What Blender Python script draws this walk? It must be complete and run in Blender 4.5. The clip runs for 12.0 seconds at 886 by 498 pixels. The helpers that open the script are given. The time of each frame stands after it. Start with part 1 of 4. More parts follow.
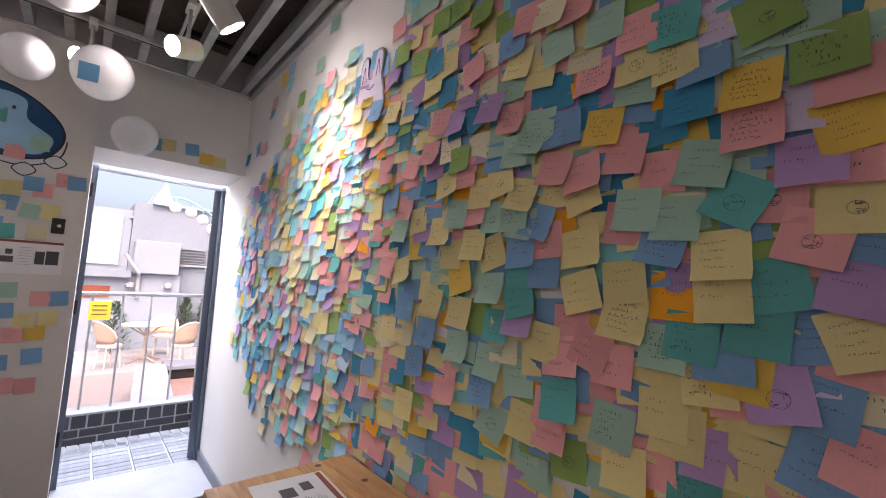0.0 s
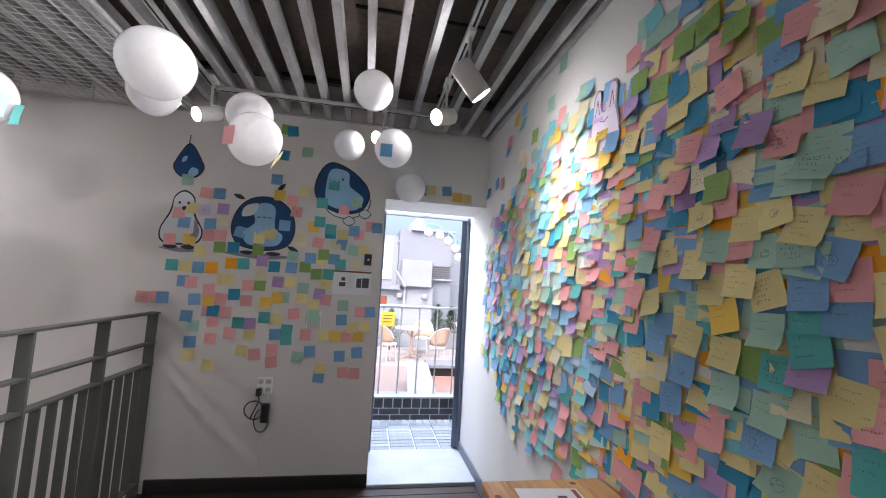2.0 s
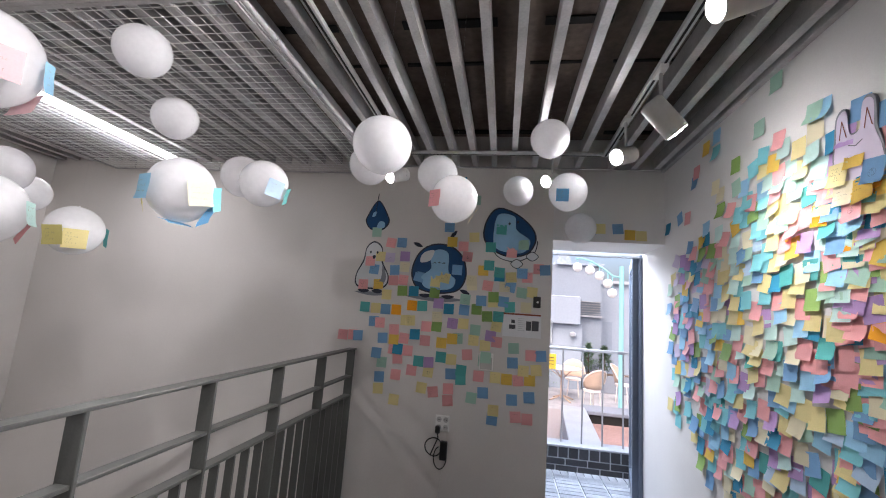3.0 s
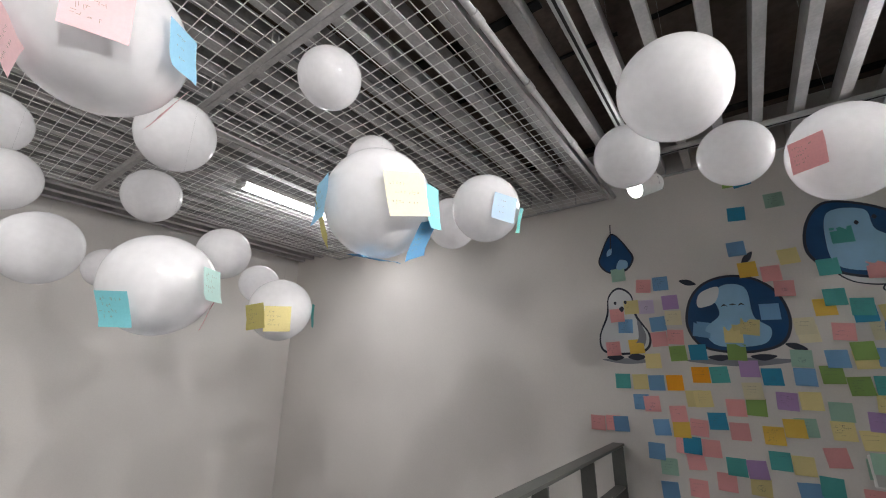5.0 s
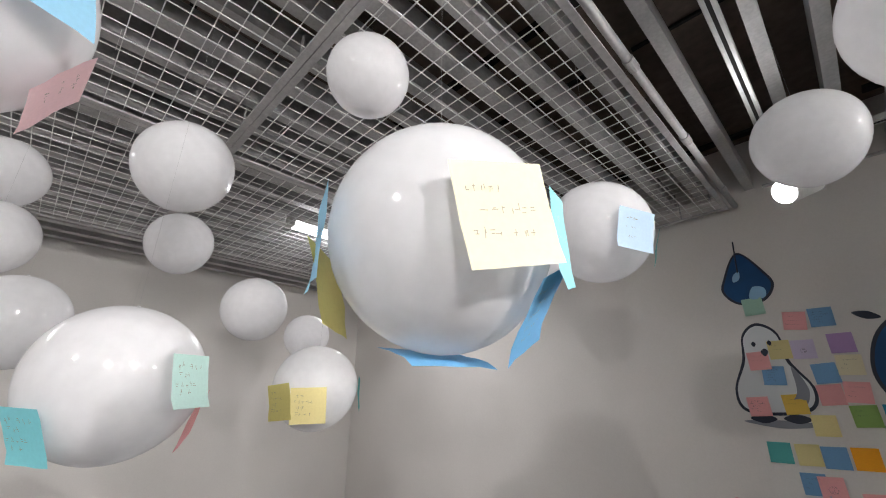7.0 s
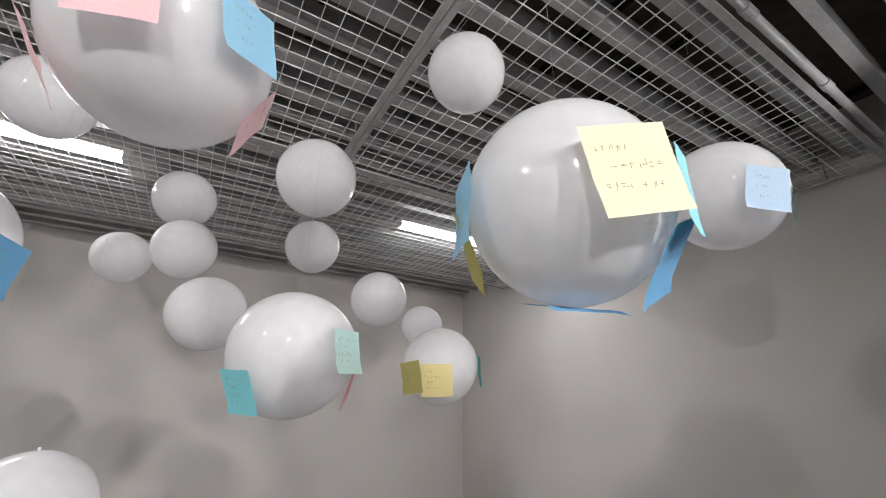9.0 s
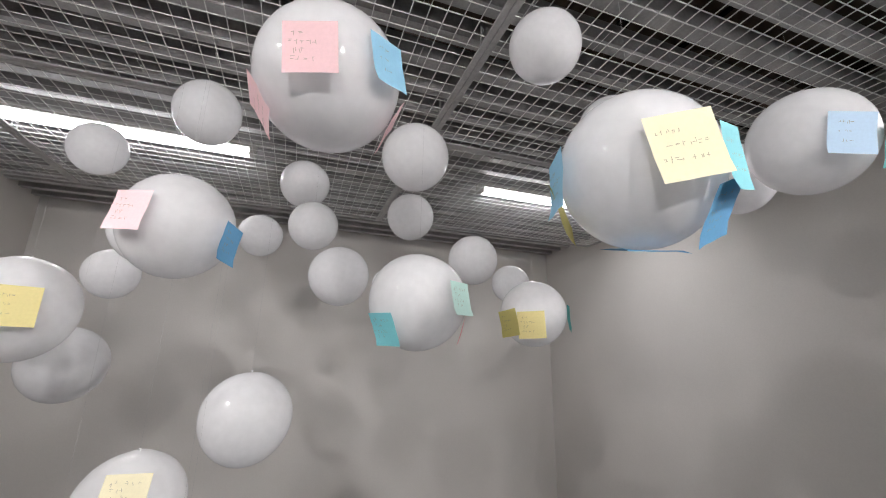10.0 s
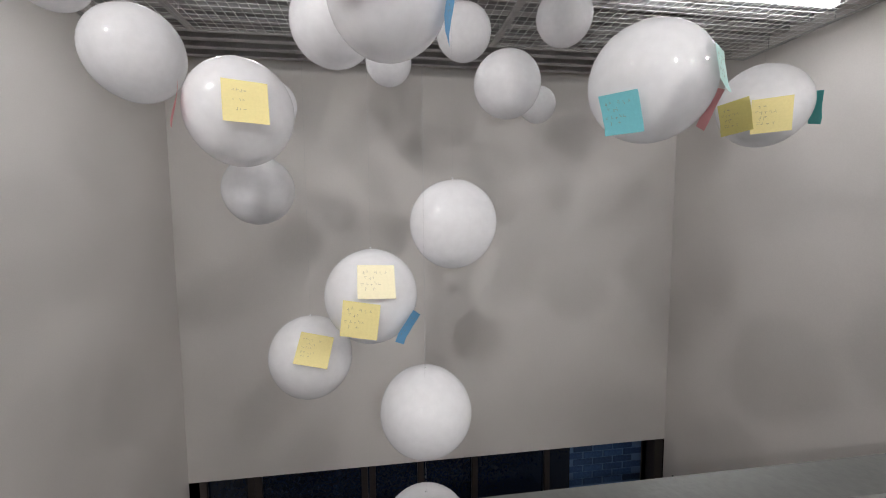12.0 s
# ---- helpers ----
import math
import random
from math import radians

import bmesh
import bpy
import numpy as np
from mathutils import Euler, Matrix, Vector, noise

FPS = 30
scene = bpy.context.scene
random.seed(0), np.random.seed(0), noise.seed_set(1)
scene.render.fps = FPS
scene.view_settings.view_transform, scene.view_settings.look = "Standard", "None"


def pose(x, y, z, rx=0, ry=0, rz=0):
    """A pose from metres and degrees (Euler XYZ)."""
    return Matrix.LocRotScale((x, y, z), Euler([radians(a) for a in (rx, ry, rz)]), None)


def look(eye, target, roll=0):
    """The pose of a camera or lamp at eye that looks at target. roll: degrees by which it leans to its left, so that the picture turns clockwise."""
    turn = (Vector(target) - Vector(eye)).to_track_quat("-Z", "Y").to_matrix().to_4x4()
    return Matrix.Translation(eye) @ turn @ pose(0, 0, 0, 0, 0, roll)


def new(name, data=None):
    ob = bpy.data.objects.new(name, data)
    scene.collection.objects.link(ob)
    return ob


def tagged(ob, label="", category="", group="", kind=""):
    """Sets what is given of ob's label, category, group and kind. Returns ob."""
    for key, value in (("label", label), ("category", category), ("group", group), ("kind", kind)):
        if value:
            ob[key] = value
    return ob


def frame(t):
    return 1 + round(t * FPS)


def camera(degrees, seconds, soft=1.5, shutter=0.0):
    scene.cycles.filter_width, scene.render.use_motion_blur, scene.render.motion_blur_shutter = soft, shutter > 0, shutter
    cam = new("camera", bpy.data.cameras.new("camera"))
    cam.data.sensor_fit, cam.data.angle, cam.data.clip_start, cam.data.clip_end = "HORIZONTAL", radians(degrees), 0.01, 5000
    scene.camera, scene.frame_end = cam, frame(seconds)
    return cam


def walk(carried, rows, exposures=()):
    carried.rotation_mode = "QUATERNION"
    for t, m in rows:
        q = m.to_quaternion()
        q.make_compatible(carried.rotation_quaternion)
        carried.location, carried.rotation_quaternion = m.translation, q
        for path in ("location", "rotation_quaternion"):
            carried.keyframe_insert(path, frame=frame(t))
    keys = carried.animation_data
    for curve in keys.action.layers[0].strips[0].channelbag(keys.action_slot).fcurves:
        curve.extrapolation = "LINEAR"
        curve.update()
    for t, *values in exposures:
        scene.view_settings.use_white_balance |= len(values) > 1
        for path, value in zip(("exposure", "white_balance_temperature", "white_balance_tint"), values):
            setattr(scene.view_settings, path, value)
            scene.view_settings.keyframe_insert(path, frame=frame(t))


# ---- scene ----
cam = camera(94.7, 12.0, 1.05)
PATH = [
    (0, (-0.845, 1.971, 1.332), (0.465, 3.469, 1.526), 2.8),
    (0.5, (-0.856, 1.945, 1.324), (0.202, 3.634, 1.495), 3.1),
    (1, (-0.898, 1.911, 1.352), (-0.194, 3.777, 1.508), 3.5),
    (1.5, (-0.932, 1.896, 1.387), (-0.464, 3.833, 1.56), 3.5),
    (2, (-0.963, 1.886, 1.396), (-0.607, 3.846, 1.58), 3.2),
    (2.5, (-1.056, 1.862, 1.427), (-1.031, 3.849, 1.654), 3.6),
    (3, (-1.198, 1.862, 1.449), (-1.506, 3.816, 1.75), 4.1),
    (3.5, (-1.247, 1.931, 1.437), (-1.87, 3.804, 1.76), 4.0),
    (3.7, (-1.25, 1.991, 1.44), (-2.002, 3.814, 1.776), 3.8),
    (5.3, (-1.716, 2.531, 1.489), (-2.947, 3.985, 2.097), 1.6),
    (5.5, (-1.716, 2.591, 1.531), (-3.033, 3.977, 2.12), 2.3),
    (6, (-1.831, 2.658, 1.573), (-3.178, 3.987, 2.22), 1.4),
    (6.5, (-1.901, 2.684, 1.605), (-3.231, 4.001, 2.31), 0.6),
    (6.7, (-1.915, 2.663, 1.614), (-3.236, 3.987, 2.325), 0.3),
    (8.3, (-1.915, 2.664, 1.601), (-3.385, 3.81, 2.324), 0.3),
    (8.5, (-1.917, 2.649, 1.594), (-3.429, 3.745, 2.309), 0.6),
    (9, (-1.906, 2.615, 1.574), (-3.522, 3.572, 2.262), 1.0),
    (9.5, (-1.859, 2.574, 1.552), (-3.579, 3.372, 2.19), 1.1),
    (10, (-1.796, 2.52, 1.525), (-3.62, 3.157, 2.041), 1.1),
    (10.5, (-1.778, 2.462, 1.492), (-3.687, 2.954, 1.827), 1.2),
    (11, (-1.851, 2.392, 1.45), (-3.81, 2.795, 1.492), 0.8),
    (11.5, (-1.931, 2.333, 1.419), (-3.894, 2.68, 1.26), 0.2),
    (12, (-1.959, 2.284, 1.411), (-3.931, 2.572, 1.241), -0.4),
]
walk(cam, [(t, look(eye, target, roll)) for t, eye, target, roll in PATH], [(0, 1.20, 6800, 25), (0.6, 1.12, 6600, 20), (1.1, 1.24, 6300, 16), (2.2, 1.22, 6250, 17), (3.0, 0.98, 6250, 17), (5.5, 0.90, 6350, 12), (8.5, 0.72, 6300, 13), (9.5, 0.58, 6300, 13), (12, 0.60, 6300, 13)])

# ---- plan, in metres ----
NOTE_X = -0.08      # face of the wall with the notes
END_Y = 4.89        # face of the wall with the door
FAR_X = -5.33       # far wall of the stairwell
SOUTH_Y = 0.70      # wall behind the walker
RAIL_X = -2.305
BEAM_Z = 2.57
MESH_Z = 2.485
LOWER_Z = -3.3

# ---- world, sun and large lights ----
world = bpy.data.worlds.new("sky")
scene.world = world
world.use_nodes = True
wn = world.node_tree
sky = wn.nodes.new("ShaderNodeTexSky")
sky.sky_type = "NISHITA"
sky.sun_disc = False
sky.sun_elevation, sky.sun_rotation = radians(50), radians(200)
sky.air_density, sky.dust_density = 1.0, 8.0
wn.links.new(sky.outputs[0], wn.nodes["Background"].inputs[0])
wn.nodes["Background"].inputs[1].default_value = 0.20

def light(name, kind, power, m, colour=(1, 1, 1), **values):
    data = bpy.data.lights.new(name, kind)
    data.energy, data.color = power, colour
    for key, value in values.items():
        if key == "size":
            data.size = value
        if key == "size_y":
            data.shape, data.size_y = "RECTANGLE", value
        if key == "radius":
            data.shadow_soft_size = value
        if key == "cone":
            data.spot_size = radians(value)
        if key == "blend":
            data.spot_blend = value
        if key == "angle":
            data.angle = radians(value)
    ob = new(name, data)
    ob.matrix_world = m
    return ob

light("sun", "SUN", 0.8, look((0, 0, 10), (-1.5, 4.0, 0)), (1.0, 0.97, 0.93), angle=12)

TUBE_POWER = 4.6
# added fill lamp outside the doorway, boosts the sky's light on the reveal
light("doorway_fill", "AREA", 62, look((-0.60, 6.05, 2.42), (-0.25, 5.0, 1.1)), (0.86, 0.93, 1.0), size=0.9, size_y=0.7)

# ---- materials ----
def material(name, colour, rough=0.6, metal=0.0, grain=0.0, scale=40.0, bump=0.0, stain=0.0, stain_scale=2.0, vary=0.0, coat=0.0,
             translucent=0.0, glow=None, spec=0.5):
    """A painted, paper, wood or metal surface: a base colour with fine grain, broad stains and relief."""
    m = bpy.data.materials.new(name)
    m.use_nodes = True
    t = m.node_tree
    b = t.nodes["Principled BSDF"]
    b.inputs["Roughness"].default_value = rough
    b.inputs["Metallic"].default_value = metal
    b.inputs["Coat Weight"].default_value = coat
    b.inputs["Coat Roughness"].default_value = 0.10
    b.inputs["Coat IOR"].default_value = 1.6
    b.inputs["Specular IOR Level"].default_value = spec
    rgb = t.nodes.new("ShaderNodeRGB")
    rgb.outputs[0].default_value = (*colour, 1)
    out = rgb.outputs[0]
    co = t.nodes.new("ShaderNodeTexCoord")
    def shade(source, low, high, value):
        nonlocal out
        ramp = t.nodes.new("ShaderNodeMapRange")
        ramp.inputs[1].default_value, ramp.inputs[2].default_value = low, high
        ramp.inputs[3].default_value, ramp.inputs[4].default_value = 1 - value, 1 + value * 0.5
        t.links.new(source, ramp.inputs[0])
        mul = t.nodes.new("ShaderNodeVectorMath")
        mul.operation = "SCALE"
        t.links.new(out, mul.inputs[0])
        t.links.new(ramp.outputs[0], mul.inputs["Scale"])
        out = mul.outputs[0]
    if grain or bump:
        n = t.nodes.new("ShaderNodeTexNoise")
        n.inputs["Scale"].default_value, n.inputs["Detail"].default_value = scale, 4
        t.links.new(co.outputs["Object"], n.inputs["Vector"])
        if grain:
            shade(n.outputs[0], 0.3, 0.7, grain)
        if bump:
            bm = t.nodes.new("ShaderNodeBump")
            bm.inputs["Strength"].default_value, bm.inputs["Distance"].default_value = bump, 0.004
            t.links.new(n.outputs[0], bm.inputs["Height"])
            t.links.new(bm.outputs[0], b.inputs["Normal"])
    if stain:
        n = t.nodes.new("ShaderNodeTexNoise")
        n.inputs["Scale"].default_value, n.inputs["Detail"].default_value = stain_scale, 6
        t.links.new(co.outputs["Object"], n.inputs["Vector"])
        shade(n.outputs[0], 0.35, 0.65, stain)
    if vary:
        o = t.nodes.new("ShaderNodeObjectInfo")
        shade(o.outputs["Random"], 0, 1, vary)
    t.links.new(out, b.inputs["Base Color"])
    if translucent:
        tr = t.nodes.new("ShaderNodeBsdfTranslucent")
        t.links.new(out, tr.inputs[0])
        mix = t.nodes.new("ShaderNodeMixShader")
        mix.inputs[0].default_value = translucent
        t.links.new(b.outputs[0], mix.inputs[1])
        t.links.new(tr.outputs[0], mix.inputs[2])
        t.links.new(mix.outputs[0], t.nodes["Material Output"].inputs[0])
    if glow:
        b.inputs["Emission Color"].default_value = (*glow[0], 1)
        b.inputs["Emission Strength"].default_value = glow[1]
    return m

def wood(name, colour, dark, along=(1, 12, 12), rough=0.45, vary=0.12):
    """Wood with long streaks of grain across the given stretch."""
    m = material(name, colour, rough, vary=vary)
    t = m.node_tree
    b = t.nodes["Principled BSDF"]
    co = t.nodes.new("ShaderNodeTexCoord")
    mp = t.nodes.new("ShaderNodeMapping")
    mp.inputs["Scale"].default_value = along
    n = t.nodes.new("ShaderNodeTexNoise")
    n.inputs["Scale"].default_value, n.inputs["Detail"].default_value, n.inputs["Distortion"].default_value = 6, 6, 0.6
    t.links.new(co.outputs["Object"], mp.inputs[0])
    t.links.new(mp.outputs[0], n.inputs["Vector"])
    src = b.inputs["Base Color"].links[0].from_socket
    mix = t.nodes.new("ShaderNodeMix")
    mix.data_type = "RGBA"
    ramp = t.nodes.new("ShaderNodeMapRange")
    ramp.inputs[1].default_value, ramp.inputs[2].default_value = 0.4, 0.68
    t.links.new(n.outputs[0], ramp.inputs[0])
    t.links.new(ramp.outputs[0], mix.inputs[0])
    t.links.new(src, mix.inputs[6])
    mix.inputs[7].default_value = (*dark, 1)
    t.links.new(mix.outputs[2], b.inputs["Base Color"])
    bump = t.nodes.new("ShaderNodeBump")
    bump.inputs["Strength"].default_value, bump.inputs["Distance"].default_value = 0.25, 0.002
    t.links.new(n.outputs[0], bump.inputs["Height"])
    t.links.new(bump.outputs[0], b.inputs["Normal"])
    return m

def glass(name, colour=(0.9, 0.95, 0.95), rough=0.0):
    m = bpy.data.materials.new(name)
    m.use_nodes = True
    b = m.node_tree.nodes["Principled BSDF"]
    b.inputs["Base Color"].default_value = (*colour, 1)
    b.inputs["Transmission Weight"].default_value = 1.0
    b.inputs["Roughness"].default_value = rough
    b.inputs["IOR"].default_value = 1.45
    return m

M_WALL = material("wall_paint", (0.70, 0.69, 0.67), 0.75, grain=0.03, scale=180, bump=0.12, stain=0.05, stain_scale=1.3)
M_WALL_VOID = material("wall_paint_stairwell", (0.66, 0.63, 0.60), 0.75, grain=0.03, scale=150, bump=0.12, stain=0.05, stain_scale=1.1)
M_SILL = material("white_threshold", (0.37, 0.40, 0.44), 0.5, grain=0.05, scale=60, stain=0.08, stain_scale=4)
M_SKIRT = material("dark_skirting", (0.018, 0.014, 0.013), 0.45, grain=0.2, scale=60)
M_GREY_SKIRT = material("grey_skirting", (0.13, 0.15, 0.19), 0.5, grain=0.1)
M_BOARD = wood("dark_floorboard", (0.050, 0.030, 0.022), (0.020, 0.012, 0.010), (1.5, 14, 14), 0.35, 0.35)
M_BEAM = material("galvanised_beam", (0.47, 0.46, 0.455), 0.45, metal=0.15, grain=0.12, scale=90, stain=0.18, stain_scale=7)
M_WIRE = material("mesh_wire", (0.78, 0.78, 0.76), 0.4, metal=0.3)
M_SLAB = material("dark_ceiling_board", (0.125, 0.092, 0.072), 0.85, grain=0.25, scale=30, bump=0.4, stain=0.35, stain_scale=2.2)
M_SEAM_GAP = material("black_seam_and_gap", (0.008, 0.007, 0.006), 0.9, grain=0.2)
M_RAIL = material("grey_rail_paint", (0.085, 0.088, 0.082), 0.42, grain=0.12, scale=120, bump=0.1, stain=0.12, stain_scale=5)
M_BALLOON = material("balloon_skin", (0.875, 0.87, 0.88), 0.45, spec=0.1, coat=1.0, translucent=0.5, stain=0.03, stain_scale=5)
M_STRING = material("white_thread", (0.50, 0.50, 0.50), 0.6)
M_SPOT = material("white_spot_metal", (0.62, 0.61, 0.58), 0.4, grain=0.05)
M_LENS = material("lit_lamp", (1, 1, 1), 0.4, glow=((1.0, 0.98, 0.94), 24.0))
M_GLINT = material("lamp_glint_disc", (1, 1, 1), 0.4, glow=((1.0, 0.98, 0.95), 220.0))
M_TUBE = material("lit_tube", (1, 1, 1), 0.4, glow=((1.0, 1.0, 0.99), 6.5))
M_TRACK = material("track_metal", (0.46, 0.46, 0.45), 0.4, metal=0.3, grain=0.1)
M_PENCIL = material("pencil_line", (0.30, 0.27, 0.20), 0.8)
M_BLACK = material("black_plastic", (0.012, 0.012, 0.013), 0.35)
M_INK = material("pen_ink", (0.055, 0.055, 0.08), 0.7)
M_PINE = wood("pine_table", (0.60, 0.34, 0.14), (0.42, 0.20, 0.07), (10, 1, 10), 0.4, 0.15)
M_KNOT = material("pine_knot", (0.16, 0.06, 0.02), 0.5, grain=0.3, scale=80)
M_SOCKET = material("white_socket_plate", (0.82, 0.81, 0.78), 0.35)
M_SWITCH = material("grey_socket_face", (0.50, 0.49, 0.47), 0.4)
M_PAPER = material("printed_sheet", (0.74, 0.74, 0.75), 0.55, grain=0.02)
M_PRINT = material("printed_black", (0.06, 0.06, 0.07), 0.6)
M_PRINT_GREY = material("printed_grey", (0.33, 0.34, 0.36), 0.6)
M_PRINT_RED = material("printed_brown_red", (0.25, 0.06, 0.03), 0.6)
M_PLATE = material("white_plastic", (0.68, 0.67, 0.63), 0.35)
M_DECAL_DARK = material("decal_dark_blue", (0.004, 0.055, 0.165), 0.5, stain=0.2, stain_scale=9, spec=0.3)
M_DECAL_LINE = material("decal_navy_outline", (0.006, 0.012, 0.03), 0.45)
M_DECAL_PALE = material("decal_pale_blue", (0.25, 0.47, 0.67), 0.45, stain=0.1, stain_scale=8)
M_DECAL_WHITE = material("decal_white", (0.62, 0.64, 0.65), 0.5)
M_DECAL_GREY = material("decal_shadow_grey", (0.20, 0.21, 0.24), 0.5)
M_FRAME = material("blue_grey_frame", (0.12, 0.15, 0.20), 0.35, metal=0.2, grain=0.08)
M_GLASS = glass("clear_glass")
M_BRICK = material("black_brick", (0.035, 0.038, 0.045), 0.6, grain=0.3, scale=70, bump=0.5, vary=0.45)
M_MORTAR = material("pale_mortar", (0.48, 0.50, 0.53), 0.9, grain=0.15, scale=90, bump=0.3)
M_PAVER = material("grey_paver", (0.27, 0.30, 0.34), 0.8, grain=0.2, scale=60, bump=0.4, vary=0.2)
M_COPING = material("pale_coping", (0.33, 0.35, 0.38), 0.7, grain=0.08, stain=0.12)
M_STEEL = material("outdoor_steel", (0.34, 0.35, 0.37), 0.35, metal=0.6, grain=0.1)
M_FACADE = material("grey_blue_render", (0.23, 0.265, 0.32), 0.85, grain=0.06, scale=20, stain=0.1, stain_scale=0.6)
M_FACADE_PALE = material("pale_render", (0.27, 0.31, 0.37), 0.8, grain=0.05, scale=20, stain=0.08, stain_scale=0.7)
M_ROOF = material("slate_roof", (0.30, 0.36, 0.45), 0.8, grain=0.2, scale=12)
M_PANE = material("pale_window_pane", (0.46, 0.54, 0.56), 0.08, grain=0.03)
M_RATTAN = material("brown_rattan", (0.48, 0.35, 0.27), 0.6, grain=0.25, scale=200, bump=0.4)
M_RATTAN_PALE = material("cream_rattan", (0.68, 0.59, 0.54), 0.6, grain=0.15, scale=200, bump=0.4)
M_DECK = wood("weathered_deck", (0.31, 0.27, 0.265), (0.25, 0.21, 0.205), (12, 1, 12), 0.7, 0.15)
M_CONCRETE = material("light_concrete", (0.21, 0.23, 0.27), 0.8, grain=0.1, scale=40, stain=0.12)
M_REDGROUND = material("red_gravel", (0.36, 0.22, 0.19), 0.9, grain=0.35, scale=60, bump=0.6, stain=0.2)
M_LEAF = material("conifer_leaf", (0.10, 0.17, 0.10), 0.7, grain=0.3, scale=60, vary=0.3)
M_BARK = material("bark", (0.10, 0.07, 0.05), 0.9, grain=0.3)
M_YELLOW_SIGN = material("yellow_sign", (0.80, 0.50, 0.04), 0.5)
M_GLOBE = material("string_globe", (0.75, 0.75, 0.74), 0.2)
M_TEAL_PIPE = material("teal_pipe", (0.22, 0.45, 0.47), 0.4)
M_ASPHALT = material("courtyard_ground", (0.33, 0.32, 0.33), 0.9, grain=0.2, scale=30, stain=0.2)
M_LOWER_FLOOR = material("lower_floor", (0.16, 0.14, 0.13), 0.5, grain=0.1, stain=0.15)
M_STICKER_PALE = material("pale_cutout", (0.60, 0.53, 0.65), 0.6)
M_DARK_FRAME = material("brown_black_frame", (0.028, 0.022, 0.020), 0.5, grain=0.15)
# near-black colour carries the darkness behind the lower window
M_DARK_BEHIND = material("dark_behind_window", (0.006, 0.012, 0.028), 0.08, grain=0.1)
# brick and mortar colours raised and blued to hold the blue light
M_BLUELIT_BRICK = material("bluelit_brick", (0.045, 0.11, 0.26), 0.7, grain=0.25, scale=60, bump=0.3, vary=0.3)
M_BLUELIT_MORTAR = material("bluelit_mortar", (0.13, 0.23, 0.42), 0.8)
M_BLUE_BOARD = material("blue_poster", (0.03, 0.09, 0.22), 0.4)

PAPER = {
    "y": ("yellow", (0.76, 0.66, 0.31)), "p": ("pink", (0.82, 0.39, 0.39)), "b": ("blue", (0.19, 0.38, 0.62)),
    "c": ("deep blue", (0.04, 0.28, 0.46)), "a": ("aqua", (0.22, 0.60, 0.66)), "t": ("teal", (0.10, 0.43, 0.41)),
    "m": ("mint", (0.37, 0.58, 0.47)), "g": ("green", (0.26, 0.42, 0.12)), "o": ("golden yellow", (0.80, 0.54, 0.10)),
    "k": ("dull yellow", (0.68, 0.61, 0.22)), "v": ("purple", (0.46, 0.30, 0.56)), "r": ("orange", (0.88, 0.38, 0.02)), "i": ("lime", (0.56, 0.64, 0.32)),
    "l": ("lilac", (0.62, 0.54, 0.70)), "n": ("cream", (0.75, 0.69, 0.48)), "s": ("sky blue", (0.32, 0.60, 0.80)),
    "q": ("pale pink", (0.86, 0.58, 0.60)), "w": ("pale blue", (0.47, 0.62, 0.78)), "z": ("bright blue", (0.17, 0.44, 0.72)), "x": ("pale aqua", (0.52, 0.73, 0.68)),
}
M_NOTE = {k: material("paper_" + n.replace(" ", "_"), c, 0.7, grain=0.04, scale=220, vary=0.14, translucent=0.12, spec=0.25) for k, (n, c) in PAPER.items()}

# ---- mesh helpers ----
def part(name, bm, mat, parent=None, label="", at=None, smooth=False):
    me = bpy.data.meshes.new(name)
    bm.normal_update()
    bm.to_mesh(me)
    bm.free()
    me.materials.append(mat)
    if smooth:
        me.shade_smooth()
    ob = new(name, me)
    ob.parent = parent
    if at is not None:
        ob.location = at
    return tagged(ob, label)

def share(name, me, parent=None, at=(0, 0, 0), turn=(0, 0, 0)):
    ob = new(name, me)
    ob.parent = parent
    ob.location, ob.rotation_euler = at, [radians(a) for a in turn]
    return ob

def empty(name, at=(0, 0, 0), label="", category="", group="", kind="", turn=(0, 0, 0)):
    ob = new(name)
    ob.location, ob.rotation_euler = at, [radians(a) for a in turn]
    return tagged(ob, label, category, group, kind)

def add_box(bm, lo, hi, bevel=0.0):
    c = [(a + b) / 2 for a, b in zip(lo, hi)]
    d = [abs(b - a) for a, b in zip(lo, hi)]
    made = bmesh.ops.create_cube(bm, size=1, matrix=Matrix.Translation(c) @ Matrix.Diagonal((*d, 1)))
    if bevel:
        edges = list({e for v in made["verts"] for e in v.link_edges})
        bmesh.ops.bevel(bm, geom=edges, offset=bevel, segments=1, affect="EDGES")
    return bm

def box(lo, hi, bevel=0.0):
    return add_box(bmesh.new(), lo, hi, bevel)

def add_rod(bm, a, b, r, sides=8, r2=None, caps=True):
    a, b = Vector(a), Vector(b)
    d = b - a
    turn = d.to_track_quat("Z", "Y").to_matrix().to_4x4()
    bmesh.ops.create_cone(bm, cap_ends=caps, segments=sides, radius1=r, radius2=r if r2 is None else r2, depth=d.length,
                          matrix=Matrix.Translation((a + b) / 2) @ turn)
    return bm

def rod(a, b, r, sides=8, r2=None, caps=True):
    return add_rod(bmesh.new(), a, b, r, sides, r2, caps)

def add_path(bm, points, r, sides=6):
    for a, b in zip(points[:-1], points[1:]):
        add_rod(bm, a, b, r, sides)
    return bm

